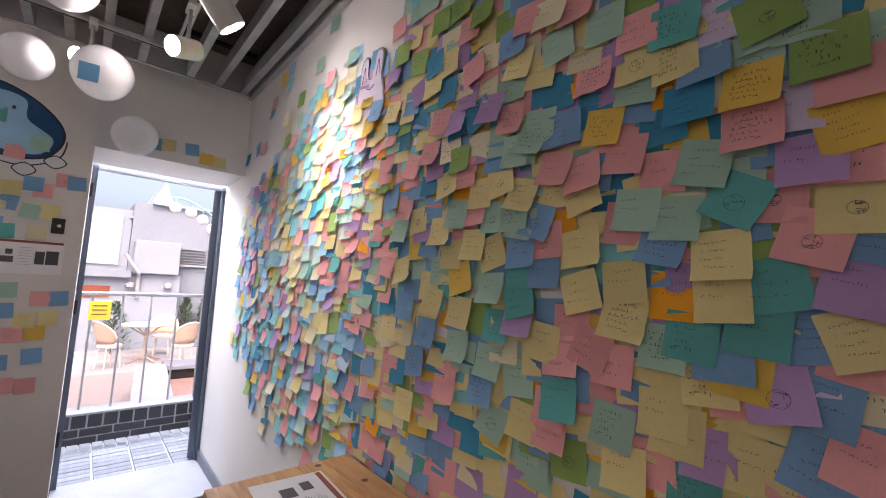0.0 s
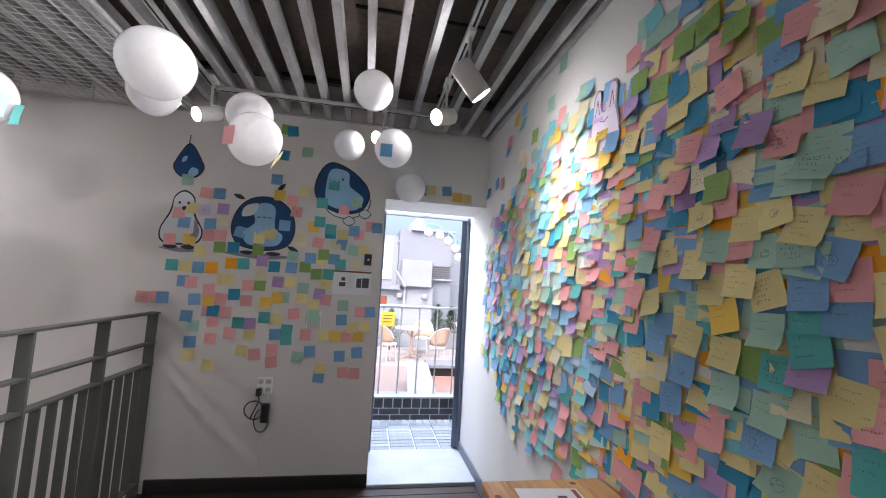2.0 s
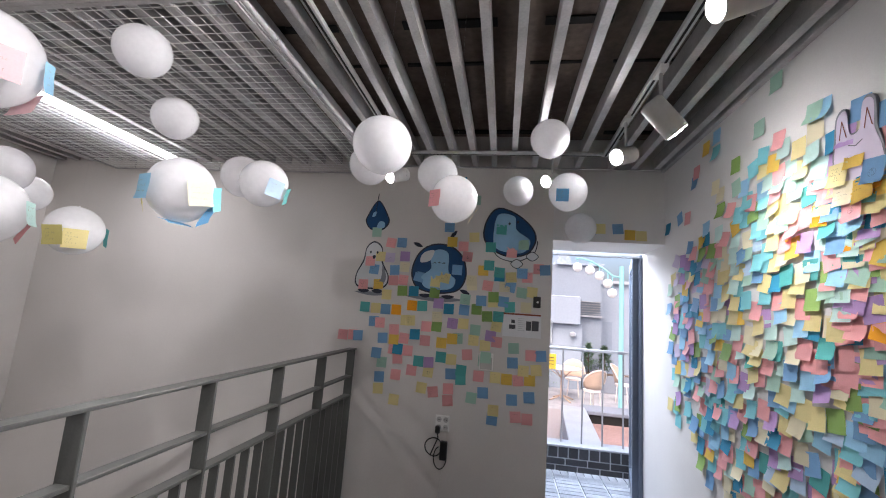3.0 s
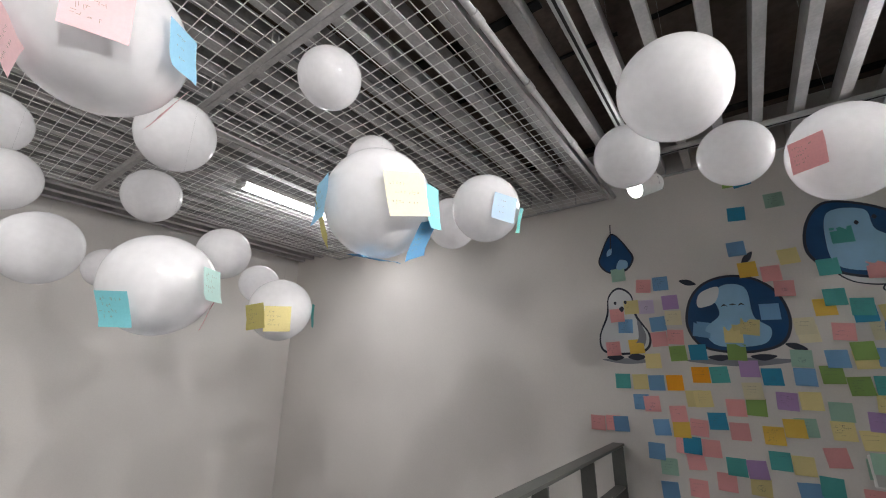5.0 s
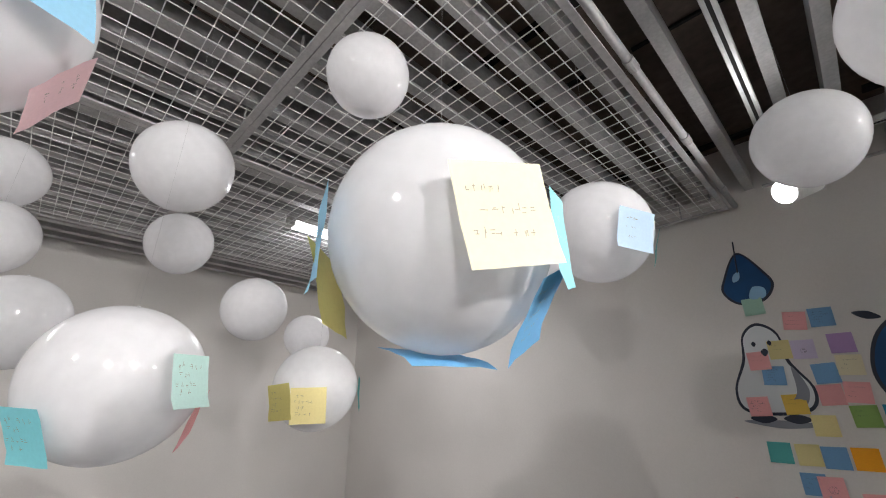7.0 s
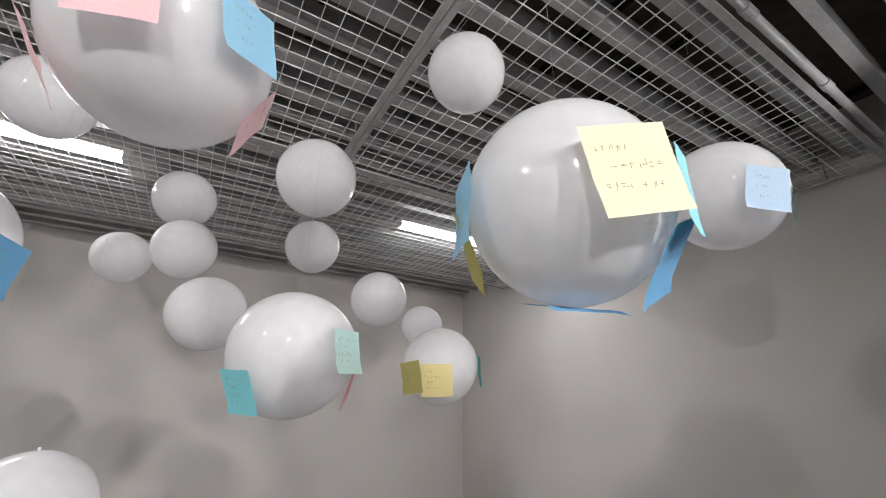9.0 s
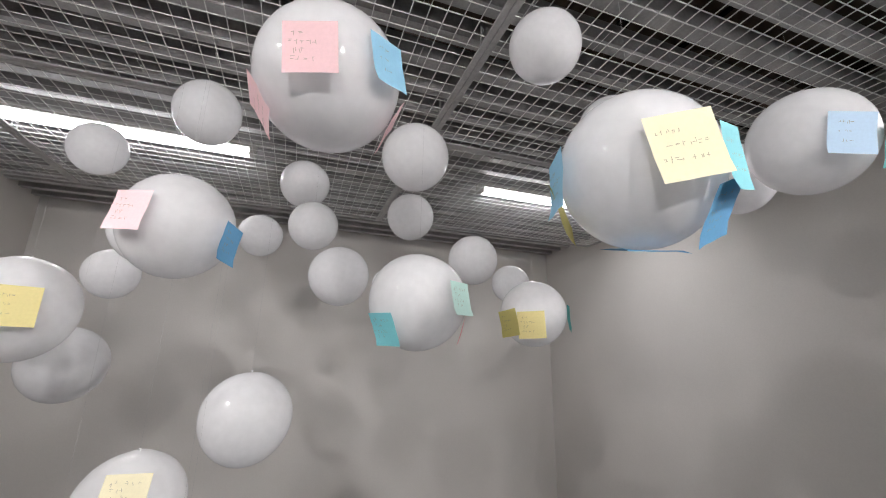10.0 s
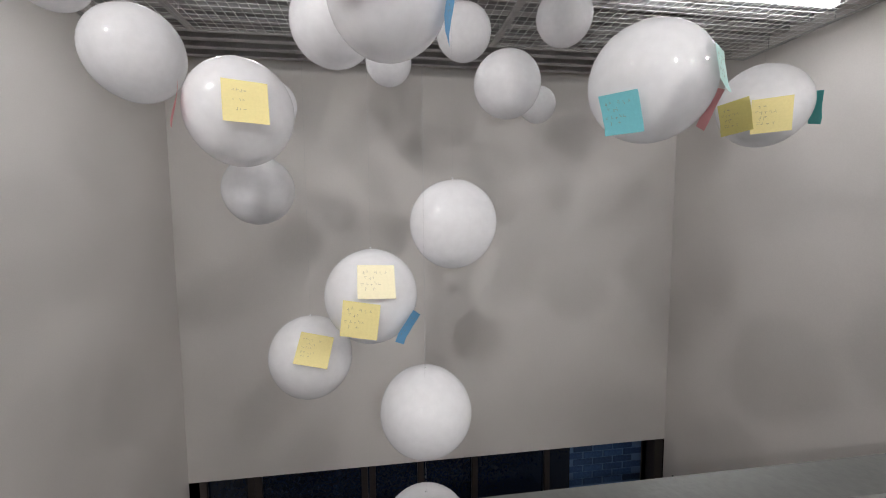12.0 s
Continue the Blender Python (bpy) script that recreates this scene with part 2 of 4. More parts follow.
def turned(profile, sides=24):
    """A solid of revolution about z from (radius, height) pairs."""
    bm = bmesh.new()
    rings = []
    for r, z in profile:
        rings.append([bm.verts.new((r * math.cos(2 * math.pi * i / sides), r * math.sin(2 * math.pi * i / sides), z)) for i in range(sides)])
    for a, b in zip(rings[:-1], rings[1:]):
        for i in range(sides):
            bm.faces.new((a[i], a[(i + 1) % sides], b[(i + 1) % sides], b[i]))
    bm.faces.new(list(reversed(rings[0])))
    bm.faces.new(rings[-1])
    return bm

def structure(name, bm, mat, label):
    return tagged(part(name, bm, mat), label, "", "", "structure")

# ---- the large structure ----
floor = structure("floor", box((-2.34, SOUTH_Y, -0.30), (NOTE_X, END_Y, -0.014)), M_SKIRT, "dark wooden floor slab of the landing")
structure("wall_east", box((NOTE_X, SOUTH_Y - 0.2, LOWER_Z), (NOTE_X + 0.2, 5.55, 3.0)), M_WALL, "white painted wall covered in sticky notes")
end = bmesh.new()
add_box(end, (FAR_X, END_Y, LOWER_Z), (-0.865, 5.42, 3.0))
structure("wall_north", end, M_WALL_VOID, "white painted wall with notes and stickers beside the doorway")
structure("wall_over_door", box((-0.865, 4.94, 2.03), (NOTE_X, 5.40, 3.0)), M_WALL, "white wall over the doorway")
structure("wall_under_door", box((-0.865, END_Y, LOWER_Z), (NOTE_X, 5.42, -0.10)), M_WALL, "wall under the doorway")
structure("threshold", box((-0.865, END_Y - 0.03, -0.10), (NOTE_X, 5.46, 0.012), 0.004), M_SILL, "pale worn doorway threshold slab")
structure("wall_west", box((FAR_X - 0.25, SOUTH_Y - 0.2, -0.73), (FAR_X, 5.42, 3.0)), M_WALL_VOID, "tall plain wall of the stairwell")
structure("wall_west_low", box((FAR_X - 0.25, SOUTH_Y - 0.2, LOWER_Z), (FAR_X, 5.42, -2.9)), M_WALL_VOID, "wall under the lower window")
structure("wall_south", box((FAR_X, SOUTH_Y - 0.2, LOWER_Z), (NOTE_X, SOUTH_Y, 3.0)), M_WALL_VOID, "plain wall at the near end of the stairwell")
structure("floor_lower", box((FAR_X - 0.25, SOUTH_Y - 0.2, LOWER_Z - 0.2), (NOTE_X + 0.2, 5.42, LOWER_Z)), M_LOWER_FLOOR, "floor of the storey below")
structure("wall_under_landing", box((-2.34, SOUTH_Y, LOWER_Z), (-2.22, END_Y, -0.30)), M_WALL_VOID, "wall below the edge of the landing")

slab = bmesh.new()
add_box(slab, (FAR_X - 0.25, SOUTH_Y - 0.2, 2.82), (NOTE_X + 0.2, 5.6, 2.95))
structure("ceiling", slab, M_SLAB, "dark stained board ceiling above the open beams")
seams = bmesh.new()
for y, wide in ((1.23, 0.05), (1.56, 0.02), (2.41, 0.05), (2.75, 0.02), (3.585, 0.05), (3.92, 0.02), (4.765, 0.05)):
    for i in range(9):
        x = FAR_X + 0.58 * i + 0.05 * ((i * 7 + int(y * 10)) % 5)
        add_box(seams, (x, y + 0.004 * (i % 3), 2.808), (x + 0.30 + 0.04 * ((i * 3) % 7), y + wide, 2.819))
structure("ceiling_seams", seams, M_SEAM_GAP, "black seams between ceiling boards")

baseboard = box((-2.26, END_Y - 0.015, -0.014), (-0.865, END_Y - 0.001, 0.075), 0.003)
structure("baseboard", baseboard, M_SKIRT, "dark skirting board at the foot of the wall")
structure("baseboard_reveal", box((NOTE_X - 0.014, 3.3, -0.014), (NOTE_X - 0.001, 5.44, 0.085), 0.003), M_GREY_SKIRT, "grey skirting board by the doorway")
# ---- ceiling beams, wire mesh, tracks and lamps ----
def beam(x, z, y0, y1, wide=0.038, tall=0.085):
    """An open channel: a flat underside with two lips, hung in a row."""
    root = empty("ceiling_beam", (x, 0, z), "light grey galvanised steel beam of the open ceiling", "ceiling beam", "beams of the open ceiling", "structure")
    bm = box((-wide / 2, y0, 0), (wide / 2, y1, 0.003))
    add_box(bm, (-wide / 2, y0, 0.003), (-wide / 2 + 0.003, y1, tall))
    add_box(bm, (wide / 2 - 0.003, y0, 0.003), (wide / 2, y1, tall))
    part("channel", bm, M_BEAM, root)
    part("top_plate", box((-wide / 2 + 0.003, y0, tall - 0.004), (wide / 2 - 0.003, y1, tall)), M_BEAM, root)
    return root

for x in (-0.155, -0.31, -0.465, -0.712, -0.87, -1.022, -1.175, -1.32, -1.465, -1.61, -1.77, -1.90, -2.10):
    beam(x, BEAM_Z, SOUTH_Y, END_Y - 0.001)
for i in range(21):
    beam(-2.285 - 0.148 * i, BEAM_Z, SOUTH_Y, END_Y - 0.001, 0.048)

def angle_bar(a, b, label):
    root = tagged(part("ceiling_trim", box(a, b, 0.002), M_BEAM), label, "", "", "structure")
    return root

angle_bar((NOTE_X - 0.03, SOUTH_Y, BEAM_Z - 0.006), (NOTE_X - 0.001, END_Y + 0.04, BEAM_Z + 0.03), "grey edge trim between ceiling and wall")
angle_bar((-2.05, END_Y - 0.024, BEAM_Z - 0.012), (NOTE_X - 0.04, END_Y - 0.002, BEAM_Z - 0.003), "grey trim at the end of the beams")

MESH_X = (-4.62, -3.41, -2.19)
MESH_Y = (1.212, 3.0, 4.84)
def mesh_panel(x0, x1, y0, y1, step=0.0508):
    """A welded wire panel in a frame of angle bar."""
    root = empty("mesh_panel", (x0, y0, MESH_Z), "light grey welded wire mesh panel hung under the beams", "wire mesh", "mesh panels of the ceiling")
    w, d = x1 - x0, y1 - y0
    long_wire = part("wire", box((-0.0012, 0.004, 0.004), (0.0012, d - 0.004, 0.0066)), M_WIRE, root, at=(step, 0, 0))
    for i in range(2, int(w / step)):
        share("wire", long_wire.data, root, (i * step, 0, 0))
    cross_wire = part("wire", box((0.004, -0.0012, 0.0066), (w - 0.004, 0.0012, 0.0092)), M_WIRE, root, at=(0, step, 0))
    for i in range(2, int(d / step)):
        share("wire", cross_wire.data, root, (0, i * step, 0))
    for a, b in (((0.001, 0.001), (w - 0.001, 0.022)), ((0.001, d - 0.022), (w - 0.001, d - 0.001)), ((0.001, 0.022), (0.022, d - 0.022)), ((w - 0.022, 0.022), (w - 0.001, d - 0.022))):
        part("frame_bar", box((a[0], a[1], -0.004), (b[0], b[1], 0.003)), M_BEAM, root)
    for x in (0.2, w / 2, w - 0.2):
        for y in (0.011, d - 0.011):
            part("hanger", rod((x, y, 0.003), (x, y, BEAM_Z - MESH_Z + 0.006), 0.004, 6), M_TRACK, root)
    return root

for x0, x1 in zip(MESH_X[:-1], MESH_X[1:]):
    for y0, y1 in zip(MESH_Y[:-1], MESH_Y[1:]):
        mesh_panel(x0, x1, y0, y1)
    mesh_panel(x0, x1, SOUTH_Y + 0.01, MESH_Y[0])

def track(a, b):
    root = empty("lamp_track", a, "pale metal lamp track under the ceiling beams", "lamp track", "lamp tracks")
    d = Vector(b) - Vector(a)
    side = 0.017
    if abs(d.x) > abs(d.y):
        part("rail", box((0, -side, 0), (d.x, side, 0.022) if d.x > 0 else (d.x, side, 0.022), 0.002), M_TRACK, root)
        part("slot", box((0.01, -0.005, -0.002), (d.x - 0.01, 0.005, -0.0002)), M_SEAM_GAP, root)
    else:
        part("rail", box((-side, 0, 0), (side, d.y, 0.022), 0.002), M_TRACK, root)
        part("slot", box((-0.005, 0.01, -0.002), (0.005, d.y - 0.01, -0.0002)), M_SEAM_GAP, root)
    return root

track((-1.95, 4.54, 2.53), (-0.602, 4.54, 2.53))
track((-0.585, 1.0, 2.53), (-0.585, 4.557, 2.53))
track((-1.968, 1.0, 2.53), (-1.968, 4.557, 2.53))

def spotlight(at, target, power=0.0, cone=50, length=0.15, wide=0.042, soft=0.6):
    """A track spot: adapter, stem, yoke and a cylinder head with a lit face."""
    at, target = Vector(at), Vector(target)
    aim = (target - at).normalized()
    root = empty("spotlight", at, "white cylindrical track spotlight, switched on", "spotlight", "track spotlights")
    part("adapter", box((-0.017, -0.05, 2.512 - at.z), (0.017, 0.05, 2.533 - at.z), 0.003), M_SPOT, root)
    part("stem", rod((0, 0, 0.02), (0, 0, 2.513 - at.z), 0.008, 10), M_TRACK, root)
    yoke = bmesh.new()
    add_path(yoke, [(0, 0, 0.035), (0.046, 0, 0.03), (0.048, 0, -0.005)], 0.004)
    add_path(yoke, [(0, 0, 0.035), (-0.046, 0, 0.03), (-0.048, 0, -0.005)], 0.004)
    part("yoke", yoke, M_TRACK, root)
    head = turned([(wide * 0.8, length * 0.42), (wide * 0.97, length * 0.38), (wide, length * 0.3), (wide, -length * 0.56), (wide * 0.94, -length * 0.58), (wide * 0.9, -length * 0.52)], 28)
    turn = (-aim).to_track_quat("Z", "Y")
    h = part("head", head, M_SPOT, root, smooth=False)
    h.rotation_euler = turn.to_euler()
    for p in h.data.polygons:
        p.use_smooth = len(p.vertices) == 4
    face = part("lamp", rod((0, 0, -length * 0.59), (0, 0, -length * 0.575), wide * 0.86, 24), M_LENS, root, "bright lit lamp face")
    face.rotation_euler = turn.to_euler()
    # extra glowing disc, added so the balloons show sharper lamp glints
    chip = part("chip", rod((0, 0, -length * 0.59 - 0.0025), (0, 0, -length * 0.59 - 0.0005), 0.021, 20), M_GLINT, root, "very bright disc added to the lamp face for balloon glints")
    chip.rotation_euler = turn.to_euler()
    cable = bmesh.new()
    pts = [Vector((0.02, 0.03, 0.05)), Vector((0.05, 0.055, 0.03)), Vector((0.055, 0.06, -0.01)), Vector((0.03, 0.04, -0.02))]
    add_path(cable, pts, 0.0022, 5)
    part("cable", cable, M_TRACK, root)
    if power:
        light("spot_light", "SPOT", power, look(at + aim * (length * 0.62), target), (1.0, 0.97, 0.92), radius=0.018, cone=cone, blend=soft)
    return root

spotlight((-0.585, 3.576, 2.325), (-0.08, 3.62, 1.74), 24, 78, 0.17, 0.05, 0.9)
spotlight((-0.60, 4.03, 2.33), (-3.8, 1.9, 0.8), 32, 90, 0.13, 0.045, 0.9)
spotlight((-0.926, 4.52, 2.35), (-3.6, 1.5, 0.7), 20, 84, 0.12, soft=1.0)
spotlight((-1.92, 4.38, 2.315), (-3.9, 1.6, 0.8), 15, 80)
spotlight((-0.60, 2.93, 2.33), (-4.4, 2.7, 0.75), 50, 88)
spotlight((-0.60, 1.88, 2.33), (-4.5, 2.8, 0.65), 55, 88)
spotlight((-1.93, 1.22, 2.33), (-4.0, 3.7, 0.7), 30, 96)

def conduit(x, z):
    root = empty("conduit", (x, 0, z), "bright zinc conduit pipe along the edge of the mesh", "conduit", "conduit pipes", "structure")
    part("pipe", rod((0, SOUTH_Y, 0), (0, END_Y - 0.03, 0), 0.0125, 14), M_BEAM, root, smooth=True)
    for y in (1.1, 1.9, 2.55, 3.25, 3.62, 4.1, 4.6):
        part("coupling", rod((0, y, 0), (0, y + 0.05, 0), 0.0155, 14), M_BEAM, root)

conduit(-2.168, 2.497)
conduit(-3.37, 2.510)

def tube(y0, y1):
    root = empty("tube_lamp", (-3.91, y0, MESH_Z + 0.02), "long white tube lamp above the wire mesh, switched on", "tube lamp", "tube lamps")
    d = y1 - y0
    part("body", box((-0.032, 0, 0.03), (0.032, d, 0.06), 0.004), M_SPOT, root)
    part("diffuser", box((-0.028, 0.02, -0.004), (0.028, d - 0.02, 0.029), 0.006), M_TUBE, root, "glowing white diffuser")
    part("end_cap", box((-0.034, -0.014, -0.006), (0.034, 0.018, 0.055), 0.004), M_SPOT, root)
    part("end_cap", box((-0.034, d - 0.018, -0.006), (0.034, d + 0.014, 0.055), 0.004), M_SPOT, root)
    light("tube_light", "AREA", TUBE_POWER, look((-3.91, (y0 + y1) / 2, MESH_Z - 0.01), (-3.91, (y0 + y1) / 2, 0)), (1.0, 0.99, 0.97), size=0.06, size_y=d - 0.6)

tube(1.00, 2.22)
tube(3.49, 4.70)

# ---- balloons ----
def ball_mesh(name, squash, seed):
    """A blown ball with a slightly longer pole and a puckered mouth."""
    bm = bmesh.new()
    bmesh.ops.create_uvsphere(bm, u_segments=40, v_segments=24, radius=1)
    rng = random.Random(seed)
    lean = Vector((rng.uniform(-1, 1), rng.uniform(-1, 1), 0)) * 0.03
    for v in bm.verts:
        z = v.co.z
        v.co.x *= squash * (1 + 0.03 * z)
        v.co.y *= squash * (1 + 0.03 * z)
        v.co.x += lean.x * z * z
        v.co.y += lean.y * z * z
        if z > 0.97:
            v.co.z += (z - 0.97) * 0.5
    me = bpy.data.meshes.new(name)
    bm.to_mesh(me)
    bm.free()
    me.materials.append(M_BALLOON)
    me.shade_smooth()
    return me

BALLS = [ball_mesh("skin", s, i) for i, s in enumerate((1.0, 0.97, 1.02, 0.99))]

def sheet(name, mat, curl, seed=0, side=0.081):
    """A paper square stuck along its top edge, centred on it, lying in xz and facing -y; its foot lifts by curl."""
    rng = random.Random(seed)
    nx, nz = 4, 5
    bm = bmesh.new()
    rows = []
    for j in range(nz + 1):
        v = j / nz
        lift = 0.0012 + curl * side * v ** 2.0
        rows.append([bm.verts.new(((i / nx - 0.5) * side, -lift * (1 + rng.uniform(-0.25, 0.25) * (i / nx - 0.5) * 2) - 0.0004, side * (0.5 - v) + curl * curl * side * 0.5 * v ** 3)) for i in range(nx + 1)])
    for a, b in zip(rows[:-1], rows[1:]):
        for i in range(nx):
            bm.faces.new((a[i], b[i], b[i + 1], a[i + 1]))
    me = bpy.data.meshes.new(name)
    bm.normal_update()
    bm.to_mesh(me)
    bm.free()
    me.materials.append(mat)
    me.shade_smooth()
    return me

def scrawl(seed, lines, side=0.081, curl=0.1, big=1.0, ink=None):
    """Lines of small pen strokes, a few to a letter, that follow the curl of a note."""
    rng = random.Random(seed)
    bm = bmesh.new()
    def stroke(x, z, w, h, lean):
        v = max(0.5 - z / side, 0)
        y = -0.0024 - curl * side * v ** 2.0 * 1.12
        bm.faces.new([bm.verts.new((x + a + lean * b, y, z + b)) for a, b in ((-w, -h), (w, -h), (w, h), (-w, h))])
    size = 0.0017 * big
    for k in range(lines):
        z = side * (0.36 - 0.66 * (k + 0.5) / max(lines, 3))
        x = -side * rng.uniform(0.24, 0.38)
        stop = side * rng.uniform(-0.1, 0.34)
        drift = rng.uniform(-0.05, 0.05)
        while x < stop:
            if rng.random() < 0.85:
                zz = z + drift * x
                for q in range(rng.choice((2, 2, 3))):
                    dx, dz = rng.uniform(-0.5, 0.5) * size, rng.uniform(-0.7, 0.7) * size
                    if rng.random() < 0.5:
                        stroke(x + dx, zz + dz, 0.00022 * big ** 0.5, size * rng.uniform(0.4, 0.9), rng.uniform(-0.25, 0.25))
                    else:
                        stroke(x + dx, zz + dz, size * rng.uniform(0.3, 0.8), 0.00022 * big ** 0.5, 0)
            x += size * rng.uniform(1.7, 2.6)
    me = bpy.data.meshes.new("writing")
    bm.to_mesh(me)
    bm.free()
    me.materials.append(ink or M_INK)
    return me

def doodle(seed, side=0.076, curl=0.1):
    """A round pen drawing with a few strokes."""
    rng = random.Random(seed)
    bm = bmesh.new()
    r = rng.uniform(0.010, 0.015)
    for k in range(26):
        a0, a1 = 2 * math.pi * k / 26, 2 * math.pi * (k + 1) / 26
        p = []
        for a, rr in ((a0, r), (a1, r), (a1, r - 0.0006), (a0, r - 0.0006)):
            x, z = rr * math.cos(a), rr * math.sin(a) * 0.9 - 0.006
            v = 0.5 - z / side
            p.append(bm.verts.new((x, -0.003 - curl * side * v * v * 1.1, z)))
        bm.faces.new(p)
    for k in range(9):
        x, z = rng.uniform(-1, 1) * r * 0.7, rng.uniform(-1, 1) * r * 0.7 - 0.006
        w, h = rng.choice(((0.003, 0.0004), (0.0004, 0.002)))
        v = 0.5 - z / side
        y = -0.003 - curl * side * v * v * 1.1
        bm.faces.new([bm.verts.new((x + a * w, y, z + b * h)) for a, b in ((-1, -1), (1, -1), (1, 1), (-1, 1))])
    me = bpy.data.meshes.new("drawing")
    bm.to_mesh(me)
    bm.free()
    me.materials.append(M_INK)
    return me

CURLS = (0.03, 0.08, 0.14, 0.24)
SHEETS = {(k, i): sheet("sticky_note", M_NOTE[k], c, i + 7 * ord(k)) for k in PAPER for i, c in enumerate(CURLS)}
SCRAWLS = {(i, k): scrawl(31 * i + k, 2 + (k % 4), curl=c, big=(1.0, 1.5, 1.1, 2.0, 1.3)[k]) for i, c in enumerate(CURLS) for k in range(5)}
DOODLES = {(i, k): doodle(57 * i + k, curl=c) for i, c in enumerate(CURLS) for k in range(3)}
BIG_SCRAWLS = [scrawl(900 + k, 3 + k % 3, curl=0.08, big=(1.9, 2.6, 1.5)[k % 3], ink=M_PENCIL) for k in range(5)]
for me in (*SCRAWLS.values(), *DOODLES.values()):
    me.name = "writing"

def balloon(x, y, z, r, stuck="", kind=0, label=""):
    """A balloon on a thread. stuck: colour letter, azimuth and elevation on the ball, in degrees, for each note stuck on it."""
    label = label or ("white glossy balloon with sticky notes, hung from the ceiling" if stuck else "plain white glossy balloon hung on a thread from the ceiling")
    root = empty("balloon", (x, y, z), label, "balloon", "balloons over the stairwell")
    rng = random.Random(round(1000 * (x + 2 * y + 3 * z)))
    ball = share("skin", BALLS[rng.randrange(4)], root, (0, 0, 0), (rng.uniform(-14, 14), rng.uniform(-14, 14), rng.uniform(0, 360)))
    ball.scale = (r, r, r)
    meshed = -4.62 < x < -2.19
    top = (MESH_Z if meshed else 2.82) - z
    part("knot", turned([(0.003, r * 0.97), (0.0018, r + 0.0005), (0.0028, r + 0.003), (0.0012, r + 0.004)], 10), M_BALLOON, root)
    part("thread", rod((0, 0, r + 0.002), (0, 0, top), 0.00016, 4), M_STRING, root)
    if meshed:
        part("hook", box((-0.045, -0.0006, top + 0.0085), (0.045, 0.0006, top + 0.0097)), M_WIRE, root)
    words = stuck.split()
    for k, az, el, tilt in zip(words[::4], words[1::4], words[2::4], words[3::4]):
        a, e = radians(float(az)), radians(float(el))
        out = Vector((math.cos(a) * math.cos(e), math.sin(a) * math.cos(e), math.sin(e)))
        m = (-out).to_track_quat("Y", "Z").to_matrix().to_4x4()
        i = 1
        note = share("sticky_note", SHEETS[k, i], root)
        m = Matrix.Translation(out * (r * (1.03 if float(el) > -60 else 0.975))) @ m @ Matrix.Rotation(radians(float(tilt)), 4, "Y") @ Matrix.Translation((0, 0.002, -0.008)) @ Matrix.Diagonal((0.86, 1, 0.86, 1))
        note.matrix_basis = m
        tagged(note, PAPER[k][0] + " sticky note")
        w = share("writing", BIG_SCRAWLS[rng.randrange(5)], note)
    return root

balloon(-2.139, 2.883, 1.741, 0.093, "n -20 -5 -12 a 22 -4 -16 z 30 -36 -30 s -113 -4 4 k -138 -20 0 z 165 -80 0", label="large white glossy balloon with yellow, blue and aqua notes")
balloon(-2.212, 3.378, 1.921, 0.096, "w -30 -15 6 t 24 -20 -20")
balloon(-2.588, 3.75, 2.072, 0.107)
balloon(-2.561, 3.061, 2.32, 0.092)
balloon(-2.367, 2.528, 1.934, 0.110, "q -15 -13 -4 s 41 -2 -14 q -84 -35 -10 q 89 -30 10", label="large white glossy balloon with pink and blue notes")
balloon(-2.912, 2.813, 2.122, 0.104)
balloon(-3.365, 2.921, 2.09, 0.097)
balloon(-2.64, 3.33, 2.19, 0.088)
balloon(-2.653, 2.764, 1.641, 0.104, "a -63 -31 3 x 38 5 -3 p 70 -22 -20")
balloon(-2.789, 3.137, 1.648, 0.090, "k -78 -14 -4 y -36 -18 -2 t 60 -2 -12")
balloon(-3.108, 3.092, 1.866, 0.088)
balloon(-3.48, 3.447, 1.868, 0.086)
balloon(-3.074, 2.627, 1.763, 0.091)
balloon(-3.239, 2.539, 1.965, 0.085)
balloon(-3.458, 2.493, 2.206, 0.096)
balloon(-3.773, 2.32, 2.053, 0.095)
balloon(-3.181, 2.171, 2.292, 0.104)
balloon(-3.399, 1.811, 2.199, 0.088)
balloon(-2.627, 2.298, 1.747, 0.095, "q -30 3 4 z 75 -13 2")
balloon(-3.415, 1.925, 1.774, 0.082)
balloon(-2.85, 2.436, 1.389, 0.098)
balloon(-2.779, 2.027, 1.599, 0.097, "y 22 3 0 p -65 6 0")
balloon(-3.288, 1.91, 1.487, 0.105)
balloon(-2.948, 1.767, 1.755, 0.099)
balloon(-3.021, 1.567, 1.948, 0.080)
balloon(-2.812, 2.257, 1.242, 0.098, "n 8 30 3 y -10 -10 8 z 60 -30 25")
balloon(-2.921, 2.113, 1.082, 0.096, "y 15 30 18")
balloon(-2.776, 2.365, 1.001, 0.093)
balloon(-2.849, 2.192, 1.795, 0.084)
balloon(-3.443, 2.858, 1.812, 0.067)
balloon(-2.74, 2.36, 0.76, 0.09)
balloon(-1.714, 3.372, 2.094, 0.116)
balloon(-1.886, 3.716, 2.139, 0.101)
balloon(-1.598, 4.018, 2.198, 0.109)
balloon(-1.434, 3.561, 1.931, 0.104, "p -131 -6 4 y 11 -35 20")
balloon(-0.997, 3.967, 2.391, 0.102)
balloon(-1.139, 4.577, 2.288, 0.101)
balloon(-0.866, 4.204, 2.175, 0.111, "z -113 -20 6")
balloon(-0.707, 4.706, 2.073, 0.106)

